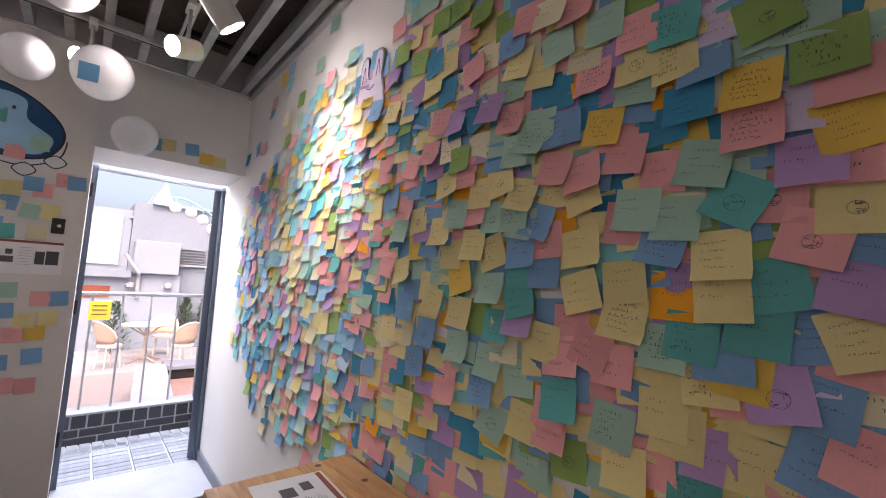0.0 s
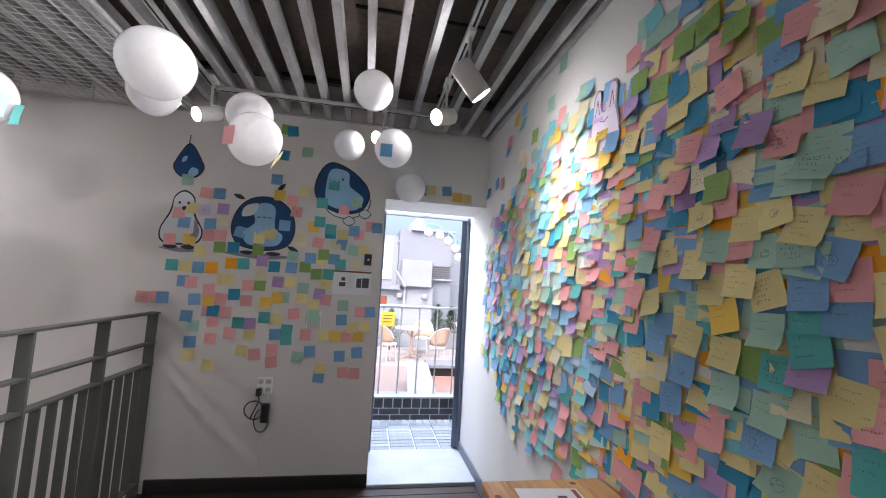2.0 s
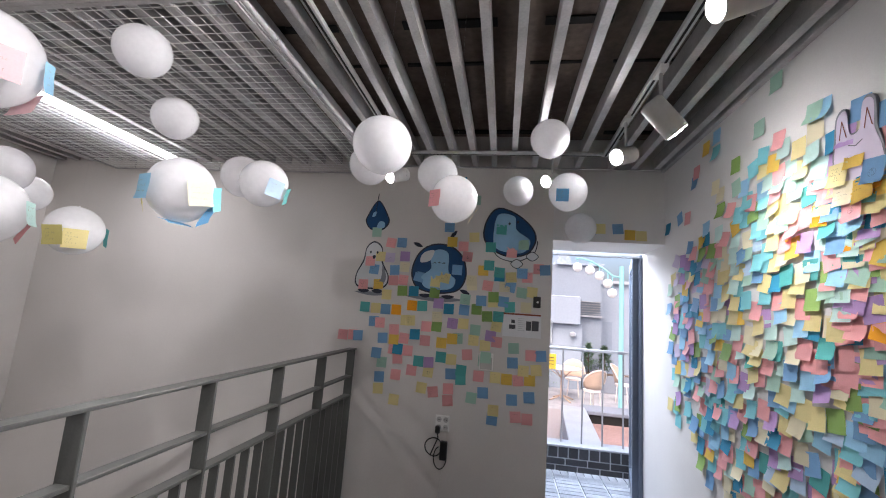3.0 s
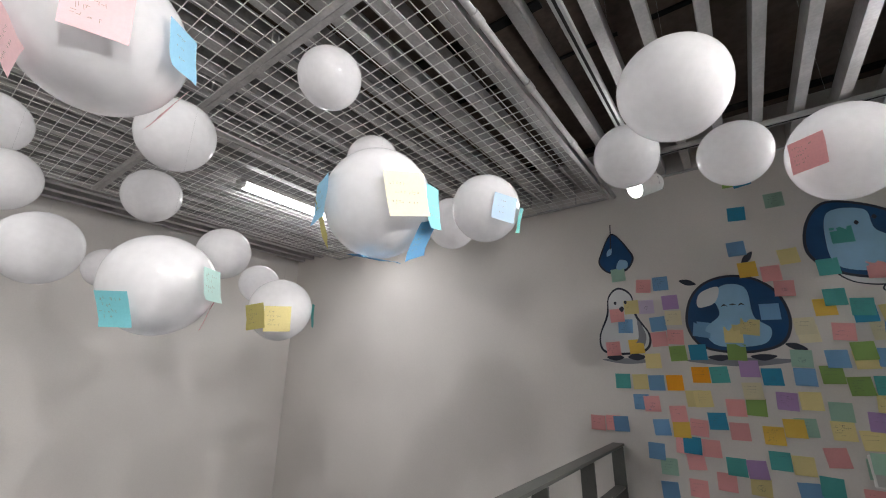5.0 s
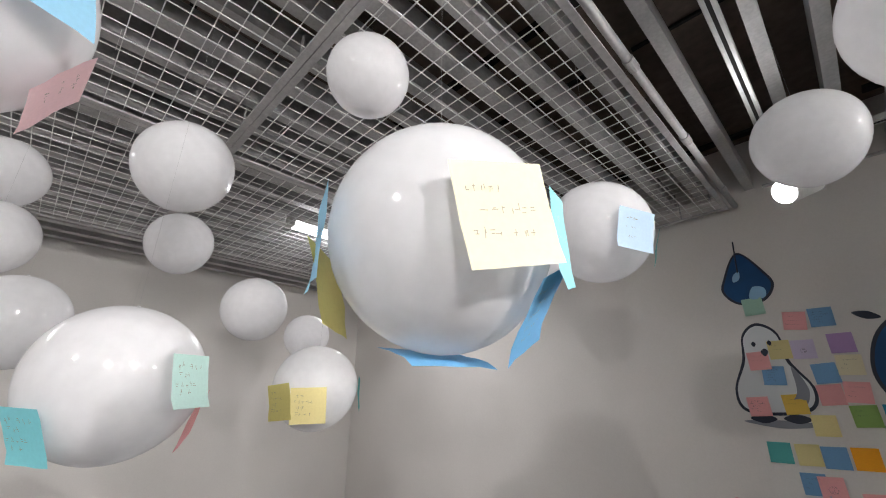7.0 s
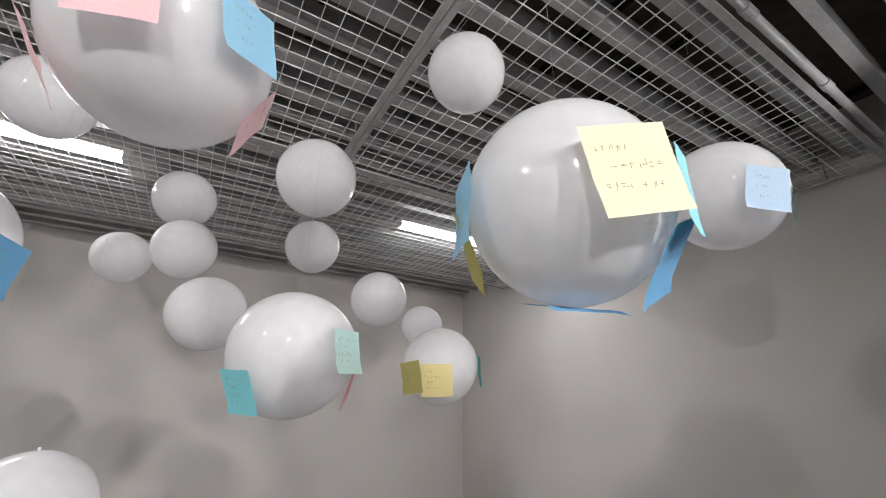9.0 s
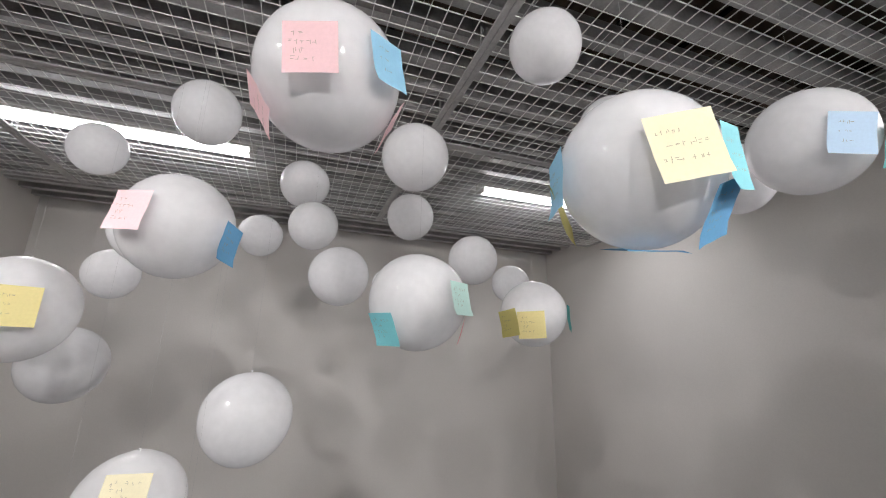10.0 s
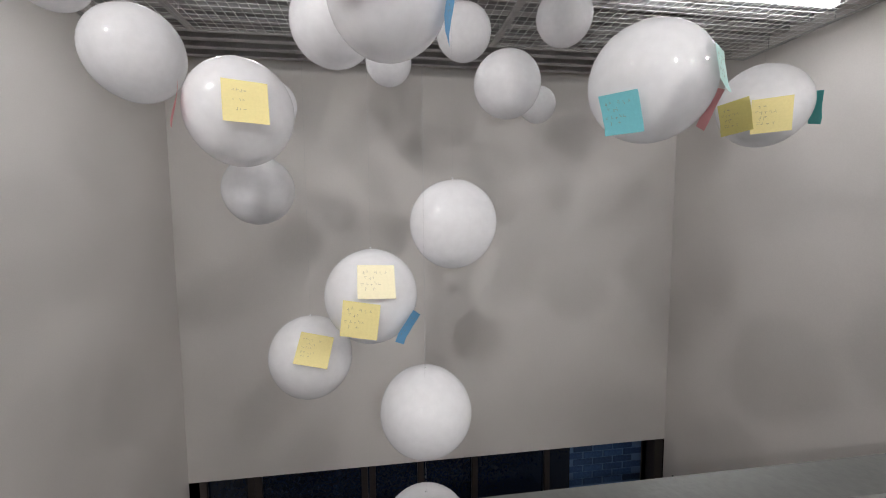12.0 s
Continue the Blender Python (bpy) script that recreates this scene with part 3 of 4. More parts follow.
# ---- railing ----
def railing():
    root = empty("railing", (RAIL_X, 0, 0), "dark grey painted steel railing along the edge of the stairwell", "railing")
    y0, y1 = SOUTH_Y + 0.002, END_Y - 0.003
    part("top_rail", box((-0.030, y0, 1.118), (0.030, y1, 1.130), 0.002), M_RAIL, root)
    part("middle_rail", box((-0.024, y0, 0.925), (0.024, y1, 0.937), 0.002), M_RAIL, root)
    part("lower_rail", box((-0.024, y0, 0.790), (0.024, y1, 0.802), 0.002), M_RAIL, root)
    part("bottom_rail", box((-0.024, y0, 0.06), (0.024, y1, 0.072), 0.002), M_RAIL, root)
    y, i = END_Y - 0.035, 0
    while y > y0 + 0.1:
        part("post", box((-0.030, y - 0.0065, -0.012), (0.030, y + 0.0065, 1.118), 0.002), M_RAIL, root)
        n = 4
        for k in range(1, n + 1):
            b = y - k * 0.50 / (n + 1)
            if b > y0:
                part("baluster", box((-0.019, b - 0.0045, 0.072), (0.019, b + 0.0045, 0.790)), M_RAIL, root)
        y -= 0.50
        i += 1

railing()

# ---- table ----
def table():
    root = empty("table", (-0.32, 2.45, 0), "pine display table with a printed sheet against the note wall", "table")
    top = part("tabletop", box((-0.218, -0.82, 0.722), (0.218, 0.82, 0.750), 0.004), M_PINE, root)
    for i in range(5):
        a = -0.218 + i * 0.0872
        part("plank", box((a + 0.0012, -0.82, 0.7502), (a + 0.0860, 0.82, 0.7512)), M_PINE, root)
    for a, b in ((-0.10, 0.74), (0.1, 0.79), (-0.19, 0.72), (0.02, 0.5), (-0.14, 0.42), (0.17, 0.62)):
        k = turned([(0.011, 0.7513), (0.010, 0.7517)], 14)
        part("knot", k, M_KNOT, root, at=(a, b, 0))
    for sx in (-1, 1):
        for sy in (-1, 1):
            part("leg", box((sx * 0.19 - 0.022, sy * 0.78 - 0.022, 0), (sx * 0.19 + 0.022, sy * 0.78 + 0.022, 0.722), 0.003), M_PINE, root)
    part("apron", box((-0.205, -0.78, 0.64), (-0.190, 0.78, 0.722)), M_PINE, root)
    part("apron", box((0.190, -0.78, 0.64), (0.205, 0.78, 0.722)), M_PINE, root)

table()
sheet_root = empty("information_sheet", (-0.345, 3.06, 0.752), "white printed notice with photographs lying on the table", "printed sheet", turn=(0, 0, -4))
part("paper", box((-0.105, -0.148, 0), (0.105, 0.148, 0.0008)), M_PAPER, sheet_root)
part("band", box((0.082, -0.14, 0.0009), (0.097, 0.14, 0.0013)), M_PRINT_RED, sheet_root)
part("photo", box((-0.04, 0.03, 0.0009), (0.0, 0.085, 0.0013)), M_PRINT, sheet_root)
part("photo", box((0.02, 0.05, 0.0009), (0.05, 0.10, 0.0013)), M_PRINT, sheet_root)
part("photo", box((-0.04, -0.08, 0.0009), (0.0, -0.02, 0.0013)), M_PRINT, sheet_root)
for i in range(9):
    part("text_line", box((0.012 + 0.006 * i, -0.11, 0.0009), (0.0135 + 0.006 * i, 0.02 - (i * 37 % 30) / 1000, 0.0012)), M_PRINT_GREY, sheet_root)
# ---- doorway ----
door = empty("glass_door", (-0.125, 5.47, 0.02), "open blue-grey metal framed glass door, swung outwards", "door", turn=(0, 0, -14))
for name, lo, hi in (("hinge_stile", (-0.022, 0, 0), (0.022, 0.085, 2.0)), ("lock_stile", (-0.022, 0.67, 0), (0.022, 0.755, 2.0)),
                     ("top_rail", (-0.021, 0.085, 1.92), (0.021, 0.67, 2.0)), ("bottom_rail", (-0.021, 0.085, 0), (0.021, 0.67, 0.12))):
    part(name, box(lo, hi, 0.002), M_FRAME, door)
pane = part("pane", box((-0.004, 0.085, 0.12), (0.004, 0.67, 1.92)), M_GLASS, door)
pane.visible_shadow = False
part("handle", rod((0.05, 0.715, 0.85), (0.05, 0.715, 1.25), 0.011, 12), M_STEEL, door)
for z in (0.9, 1.2):
    part("handle_stud", rod((0.022, 0.715, z), (0.05, 0.715, z), 0.007, 8), M_STEEL, door)
frame_root = empty("door_frame", (0, 5.425, 0.012), "blue-grey metal frame round the doorway", "door frame", "", "structure")
part("jamb", box((-0.864, 0, 0), (-0.835, 0.04, 2.018)), M_FRAME, frame_root)
part("jamb", box((-0.104, 0, 0), (-0.082, 0.04, 2.018)), M_FRAME, frame_root)
part("head", box((-0.835, 0, 1.985), (-0.104, 0.04, 2.018)), M_SILL, frame_root)
for z in (0.25, 1.05, 1.8):
    part("hinge", box((-0.866, -0.012, z), (-0.850, 0.0, z + 0.09), 0.002), M_BLACK, frame_root)

# ---- wall fittings ----
sock = empty("wall_socket", (-1.59, END_Y, 0.665), "white double wall socket with a black plug and coiled cable", "wall socket")
part("plate", box((-0.050, -0.010, -0.055), (0.050, 0, 0.055), 0.004), M_SOCKET, sock)
for px in (-0.024, 0.024):
    for pz in (-0.026, 0.026):
        part("socket_face", rod((px, -0.0125, pz), (px, -0.010, pz), 0.018, 18), M_SWITCH, sock)
        for q in (-0.006, 0.006):
            part("pin_hole", rod((px + q, -0.0135, pz), (px + q, -0.0126, pz), 0.0032, 8), M_BLACK, sock)
part("plug", box((-0.044, -0.048, -0.062), (-0.010, -0.0138, -0.012), 0.006), M_BLACK, sock)
def coil(points, r):
    bm = bmesh.new()
    return add_path(bm, points, r, 6)
loop = [(-0.03 + 0.06 * math.cos(a) - 0.02, -0.03 + 0.008 * math.sin(2 * a), -0.155 + 0.06 * math.sin(a)) for a in [i * math.pi / 10 for i in range(-6, 17)]]
part("cable", coil([(-0.027, -0.035, -0.06), (-0.02, -0.03, -0.09), *loop], 0.0042), M_BLACK, sock, "thick black cable")
loop2 = [(0.0 + 0.045 * math.cos(a), -0.02, -0.225 + 0.075 * math.sin(a)) for a in [i * math.pi / 10 for i in range(-14, 6)]]
part("cable", coil(loop2, 0.0036), M_BLACK, sock)
part("power_brick", box((-0.002, -0.045, -0.235), (0.048, -0.012, -0.110), 0.006), M_BLACK, sock)
part("lead", coil([(0.03, -0.02, -0.05), (0.035, -0.02, -0.08), (0.028, -0.025, -0.112)], 0.002), M_PLATE, sock)
part("lead", coil([(0.02, -0.012, -0.29), (0.005, -0.008, -0.45), (0.0, -0.008, -0.60), (0.22, -0.008, -0.598)], 0.0028), M_PLATE, sock)

switch = empty("wall_switch", (-0.965, END_Y, 1.56), "small black wall switch with a round sensor", "switch")
part("plate", box((-0.026, -0.009, -0.040), (0.026, 0, 0.040), 0.003), M_BLACK, switch)
part("button", rod((0.004, -0.012, 0.0), (0.004, -0.009, 0.0), 0.008, 14), M_PLATE, switch)

control = empty("wall_control", (-1.305, END_Y, 1.115), "small white wall control box among the notes", "wall control")
part("body", box((-0.05, -0.016, -0.06), (0.05, 0, 0.06), 0.004), M_SOCKET, control)
part("face", box((-0.042, -0.018, -0.052), (0.042, -0.0162, 0.03)), M_SWITCH, control)

board = empty("notice_board", (-1.065, END_Y, 1.39), "white printed notice sheet with small photographs on the wall", "notice")
part("paper", box((-0.135, -0.003, -0.085), (0.135, 0, 0.085)), M_PAPER, board)
part("band", box((-0.132, -0.0045, 0.070), (0.132, -0.0032, 0.082)), M_PRINT_RED, board)
for lo, hi in (((-0.09, -0.03), (-0.045, 0.0)), ((-0.075, 0.01), (-0.05, 0.035)), ((0.03, -0.035), (0.065, 0.03)), ((0.07, -0.035), (0.118, 0.035))):
    part("photo", box((lo[0], -0.0045, lo[1]), (hi[0], -0.0032, hi[1])), M_PRINT, board)
for i in range(7):
    part("text_line", box((-0.03, -0.0045, 0.045 - 0.014 * i), (0.02 - (i * 23 % 17) / 1000, -0.0032, 0.047 - 0.014 * i)), M_PRINT_GREY, board)

# ---- cut-out stickers on the wall by the door ----
def blob(points, depth0, depth1, mat, name, parent, round_steps=10):
    """A flat sticker cut along a smooth closed line through a few points, in x and z."""
    n = len(points)
    line = []
    for i in range(n):
        p0, p1, p2, p3 = (Vector(points[(i + k) % n]) for k in (-1, 0, 1, 2))
        for s in range(round_steps):
            u = s / round_steps
            line.append(0.5 * ((2 * p1) + (p2 - p0) * u + (2 * p0 - 5 * p1 + 4 * p2 - p3) * u * u + (3 * p1 - p0 - 3 * p2 + p3) * u ** 3))
    bm = bmesh.new()
    front = [bm.verts.new((p.x, -depth1, p.y)) for p in line]
    back = [bm.verts.new((p.x, -depth0, p.y)) for p in line]
    bm.faces.new(front)
    for i in range(len(line)):
        bm.faces.new((front[i], back[i], back[(i + 1) % len(line)], front[(i + 1) % len(line)]))
    bmesh.ops.recalc_face_normals(bm, faces=bm.faces)
    bmesh.ops.triangulate(bm, faces=[f for f in bm.faces if len(f.verts) > 4])
    return part(name, bm, mat, parent)

def grown(points, by):
    c = sum((Vector(p) for p in points), Vector((0, 0))) / len(points)
    return [tuple(Vector(p) + (Vector(p) - c).normalized() * by) for p in points]

def decal(x, z, label):
    return empty("wall_sticker", (x, END_Y, z), label, "wall sticker", "stickers on the wall by the door")

drop = decal(-2.21, 2.145, "dark blue water drop wall sticker")
shape = [(-0.005, 0.125), (0.075, 0.01), (0.085, -0.045), (0.04, -0.095), (-0.04, -0.095), (-0.085, -0.045), (-0.075, 0.01)]
blob(grown(shape, 0.010), 0.0, 0.002, M_DECAL_LINE, "outline", drop)
blob(shape, 0.002, 0.003, M_DECAL_DARK, "fill", drop)
blob([(0.02, -0.035), (0.06, -0.045), (0.055, -0.085), (0.0, -0.085)], 0.003, 0.004, M_DECAL_PALE, "shine", drop)
blob([(-0.04, 0.03), (-0.015, 0.045), (-0.02, 0.01), (-0.045, 0.0)], 0.003, 0.004, M_DECAL_PALE, "shine", drop)
part("stem", rod((-0.02, -0.003, 0.04), (-0.008, -0.003, 0.19), 0.003, 6), M_DECAL_LINE, drop)

pear = decal(-2.21, 1.745, "pale pear shaped wall sticker with a navy outline")
shape = [(-0.005, 0.195), (0.055, 0.15), (0.065, 0.04), (0.12, -0.06), (0.10, -0.135), (0.0, -0.155), (-0.11, -0.14), (-0.125, -0.06), (-0.075, 0.05), (-0.06, 0.15)]
blob(grown(shape, 0.012), 0.0, 0.002, M_DECAL_LINE, "outline", pear)
for px in (-0.03, 0.025):
    blob([(px - 0.008, 0.12), (px, 0.13), (px + 0.008, 0.12), (px, 0.108)], 0.003, 0.004, M_DECAL_LINE, "spot", pear)
blob(shape, 0.002, 0.003, M_DECAL_WHITE, "fill", pear)
blob([(0.075, 0.02), (0.11, -0.07), (0.08, -0.14), (0.02, -0.15), (0.07, -0.08)], 0.003, 0.0036, M_DECAL_GREY, "shading", pear)
blob([(-0.13, -0.19), (0.0, -0.185), (0.13, -0.20), (0.0, -0.215)], 0.0, 0.0015, M_DECAL_GREY, "ground_shadow", pear)
blob([(-0.012, 0.085), (0.004, 0.098), (0.014, 0.084), (0.0, 0.066)], 0.003, 0.004, M_DECAL_LINE, "spot", pear)
for px in (-0.06, 0.05):
    blob([(px - 0.045, -0.178), (px, -0.162), (px + 0.045, -0.18), (px, -0.197)], 0.002, 0.003, M_DECAL_LINE, "foot_shape", pear)

dome = decal(-1.695, 1.745, "dark blue dome shaped wall sticker with a pale blue middle")
shape = [(0.0, 0.20), (0.10, 0.175), (0.175, 0.10), (0.20, -0.02), (0.16, -0.12), (0.06, -0.155), (-0.06, -0.155), (-0.16, -0.12), (-0.20, -0.02), (-0.17, 0.10), (-0.10, 0.175)]
blob(grown(shape, 0.012), 0.0, 0.002, M_DECAL_LINE, "outline", dome)
blob(shape, 0.002, 0.003, M_DECAL_DARK, "fill", dome)
blob([(-0.01, 0.165), (0.065, 0.135), (0.075, 0.0), (0.13, -0.06), (0.10, -0.125), (0.0, -0.14), (-0.10, -0.125), (-0.13, -0.05), (-0.06, 0.02), (-0.075, 0.12)], 0.003, 0.004, M_DECAL_PALE, "middle", dome)
blob([(-0.115, 0.14), (-0.045, 0.155), (-0.07, 0.08), (-0.14, 0.06), (-0.145, 0.10)], 0.004, 0.005, M_DECAL_WHITE, "shine", dome)
blob([(-0.24, -0.20), (0.0, -0.19), (0.20, -0.205), (0.0, -0.23)], 0.0, 0.0015, M_DECAL_GREY, "ground_shadow", dome)
for px in (-0.035, 0.0, 0.035):
    blob([(px - 0.014, 0.062 - abs(px) * 0.2), (px, 0.068), (px + 0.014, 0.062 - abs(px) * 0.2), (px, 0.060)], 0.004, 0.005, M_DECAL_LINE, "spot", dome)
for px in (-0.09, 0.08):
    blob([(px - 0.05, -0.185), (px, -0.175), (px + 0.05, -0.185), (px, -0.205)], 0.0016, 0.003, M_DECAL_LINE, "foot_shape", dome)

tilted = decal(-1.18, 2.045, "dark blue tilted drop shaped wall sticker with a pale blue middle")
shape = [(-0.09, 0.195), (0.04, 0.155), (0.15, 0.065), (0.185, -0.03), (0.13, -0.13), (0.0, -0.155), (-0.12, -0.11), (-0.185, -0.02), (-0.165, 0.11)]
blob(grown(shape, 0.012), 0.0, 0.002, M_DECAL_LINE, "outline", tilted)
blob(shape, 0.002, 0.003, M_DECAL_DARK, "fill", tilted)
blob([(-0.09, 0.15), (0.03, 0.14), (0.05, 0.04), (0.15, -0.04), (0.11, -0.125), (0.0, -0.135), (-0.10, -0.10), (-0.12, 0.0)], 0.003, 0.004, M_DECAL_PALE, "middle", tilted)
under = [(-0.10, -0.135), (0.0, -0.168), (0.14, -0.135), (0.198, -0.04), (0.175, -0.135), (0.06, -0.192), (-0.05, -0.180)]
blob(grown(under, 0.008), -0.0015, 0.0, M_DECAL_LINE, "outline", tilted)
blob(under, 0.0, 0.001, M_DECAL_WHITE, "underside", tilted)
for px, pz in ((-0.005, 0.085), (0.055, 0.10)):
    blob([(px - 0.008, pz), (px, pz + 0.011), (px + 0.008, pz), (px, pz - 0.011)], 0.004, 0.005, M_DECAL_LINE, "spot", tilted)
for px, pz in ((0.06, -0.215), (0.17, -0.155)):
    blob(grown([(px - 0.04, pz), (px, pz + 0.03), (px + 0.04, pz), (px, pz - 0.03)], 0.006), 0.0, 0.002, M_DECAL_LINE, "outline", tilted)
    blob([(px - 0.04, pz), (px, pz + 0.03), (px + 0.04, pz), (px, pz - 0.03)], 0.002, 0.003, M_DECAL_WHITE, "foot_shape", tilted)
for x, z, t in ((-1.87, 1.94, 20), (-1.60, 2.03, -50), (-1.49, 1.60, 20)):
    d = empty("wall_sticker", (x, END_Y, z), "small dark blue splash wall sticker", "wall sticker", "stickers on the wall by the door", turn=(0, t, 0))
    blob([(-0.04, 0), (0, 0.015), (0.04, 0), (0, -0.015)], 0.0, 0.003, M_DECAL_LINE, "fill", d)

# ---- sticky notes ----
def wall_note(wall, along, z, colour, tilt, curl, layer=0, writing=True, size=1.0, where="the wall", group="sticky notes on the long wall"):
    """One note; along is y on the long wall and x on the wall with the door."""
    ob = new("sticky_note", SHEETS[colour, curl])
    off = 0.0006 + 0.0009 * layer
    if wall == "long":
        ob.matrix_basis = Matrix.Translation((NOTE_X - off, along, z)) @ Matrix.Rotation(radians(-90), 4, "Z") @ Matrix.Rotation(radians(tilt), 4, "Y") @ Matrix.Diagonal((size, 1, size, 1))
    else:
        ob.matrix_basis = Matrix.Translation((along, (END_Y if along < -0.865 else 4.94) - off, z)) @ Matrix.Rotation(radians(tilt), 4, "Y") @ Matrix.Diagonal((size, 1, size, 1))
    shape = ("flat", "slightly lifted", "curled", "strongly curled")[curl]
    tagged(ob, f"{PAPER[colour][0]} {shape} paper sticky note on the white wall", "sticky note", group)
    if writing:
        rng = random.Random(round(along * 997 + z * 7919))
        share("writing", DOODLES[curl, rng.randrange(3)] if rng.random() < 0.13 else SCRAWLS[curl, rng.randrange(5)], ob)
    return ob

def rows_of_notes():
    """The notes by the door, row by row: height, then a letter for each, every 4 cm (a dot leaves a gap)."""
    rng = random.Random(5)
    rows = (
        (2.448, "......................gc"),
        (2.304, "..........................m"),
        (2.268, "......................c"),
        (2.124, "...............................................b.y..b"),
        (2.088, ".....................b.........t......................o.y"),
        (2.016, ".......m..................y"),
        (1.980, "......................o............m"),
        (1.944, "..........p.b...........p....t"),
        (1.908, ".................................p"),
        (1.872, ".........................p"),
        (1.836, "........y.l..v"),
        (1.800, "......p......................t........pb"),
        (1.764, ".............n.........b....o..t...b"),
        (1.728, ".......b...b........y..........c.y..p"),
        (1.692, "................b....y....n"),
        (1.656, "...........p.p.....y......n..p..nb"),
        (1.620, ".....p..o..........................m.y"),
        (1.584, ".............g.c...g..........g"),
        (1.548, "..........y..............m..b.y.b"),
        (1.512, "....................v............t..n"),
        (1.476, "...............r.t....c..b.g"),
        (1.440, "......t.y.b.r................g.t"),
        (1.404, "....................n"),
        (1.368, "..............yy.......v.y.....y"),
        (1.332, "........bp........p.g......m"),
        (1.296, "............p.................v"),
        (1.260, "................c......om..y...p"),
        (1.224, "..p.pb....b.o.p...p..o.......y....m"),
        (1.188, ".....................................p.b"),
        (1.152, "............pc.p..........p"),
        (1.116, ".........b...........t.y.....m....b"),
        (1.080, ".............p...t.v................y.y"),
        (1.044, "..........m..............t"),
        (1.008, "................p..y...b....p..y.o.p.o"),
        (0.972, ".............p...........t"),
        (0.936, "..........b"),
        (0.900, "..................y....p.....b.......b"),
        (0.864, "..........y.........p......m......b"),
        (0.828, ".......................p"),
        (0.792, ".............y.................y"),
        (0.756, "...................................p.p"),
        (0.720, "...............................b"),
    )
    for z, letters in rows:
        for i, k in enumerate(letters):
            if k != ".":
                wall_note("door", -2.48 + i * 0.04 + rng.uniform(-0.006, 0.006), z + rng.uniform(-0.008, 0.008), k, rng.gauss(0, 3.5), rng.choice((0, 0, 0, 1)),
                          layer=1 + i % 2, writing=rng.random() < 0.5, size=0.93, group="sticky notes on the wall by the door")

rows_of_notes()
wall_note("door", -1.31, 1.145, "m", 2, 1, 20, False, 0.95, group="sticky notes on the wall by the door")

def near_notes():
    """The notes within reach of the walker: height, then letters every 22 mm along the wall; capitals lie on top."""
    rng = random.Random(9)
    rows = (
        (2.156, ".........................................G...G"),
        (2.134, "......................................................G"),
        (2.090, ".....................................G"),
        (2.068, ".......................................P...n......g.....V"),
        (2.046, "................................................................O"),
        (2.024, ".................................g............C"),
        (2.002, "..............................P..........v.Y"),
        (1.980, "...........................N"),
        (1.958, "........................P.......B...n.........Y..V"),
        (1.936, "......................................P............b....Y....o"),
        (1.914, "..............................n.........n..C........y"),
        (1.892, ".....................M....M....Y"),
        (1.870, "....................................n..V.........c"),
        (1.848, "..................P....n....Y...m"),
        (1.826, "...............T.....v......................P........c"),
        (1.804, "............l......................V.C...V"),
        (1.782, ".........G........Y...P...c"),
        (1.760, ".......m.......Y....v...........P"),
        (1.738, ".............B....M.......................n...P"),
        (1.716, "..........m....r......c.....M........n............P"),
        (1.694, "....m.G..................B.B.M..........G....v"),
        (1.672, "..........O...C......O........MM..b"),
        (1.650, ".....P..........c......................P......c"),
        (1.628, "........l.................................Y"),
        (1.606, "..........P........P......P......Y"),
        (1.584, ".....O................bP............Y..............P"),
        (1.562, "...........m.M..p.........y...Y..............b"),
        (1.540, ".....P.V...............Y.............P..M.......y"),
        (1.518, "...............................M..M.................M"),
        (1.496, ".........p.T......M.........B.M............Y"),
        (1.474, ".....Y.........M...p"),
        (1.452, "...........................p.........Y"),
        (1.430, "....B..P.g......B......Y......B...Y......y"),
        (1.408, "............Y..........................................P"),
        (1.386, "...........................B..T..........y.m.......Y"),
        (1.364, ".....V...T....v....Y...................O"),
        (1.342, "............Y..r.......Y..........M..........y"),
        (1.320, "..............................T"),
        (1.298, ".....Y.b..T....v...Y............y...........Y"),
        (1.276, ".....p........T.........p.....V........Y..........B"),
        (1.254, "........l...B...M................T"),
        (1.232, "....n......O..........P....Y"),
        (1.210, ".......B.V...y......P....P......n............B........y"),
        (1.188, ".....b............y........b...........M"),
        (1.166, "........................b.........M...m"),
        (1.144, ".....P..........Y.....p.......m"),
        (1.122, ".......B.......Y.........T.....................B"),
        (1.100, "........P.Y..V......M.....P........B.................p"),
        (1.078, ".........................................P...v.....c"),
        (1.056, ".................p........P..Y........y"),
        (1.034, "..............t....Y.............M"),
        (1.012, "........................g"),
        (0.990, "............................m....................Y...m"),
    )
    for z, letters in rows:
        for i, k in enumerate(letters):
            if k != ".":
                top = k.isupper()
                wall_note("long", 1.9 + i * 0.022, z - 0.003, k.lower(), rng.gauss(0, 8) if top else rng.gauss(0, 5), rng.choice((1, 2, 2, 3)) if top else rng.choice((0, 1)), layer=rng.randrange(9, 12) if top else rng.randrange(5, 7),
                          size=rng.uniform(0.95, 1.04))

near_notes()

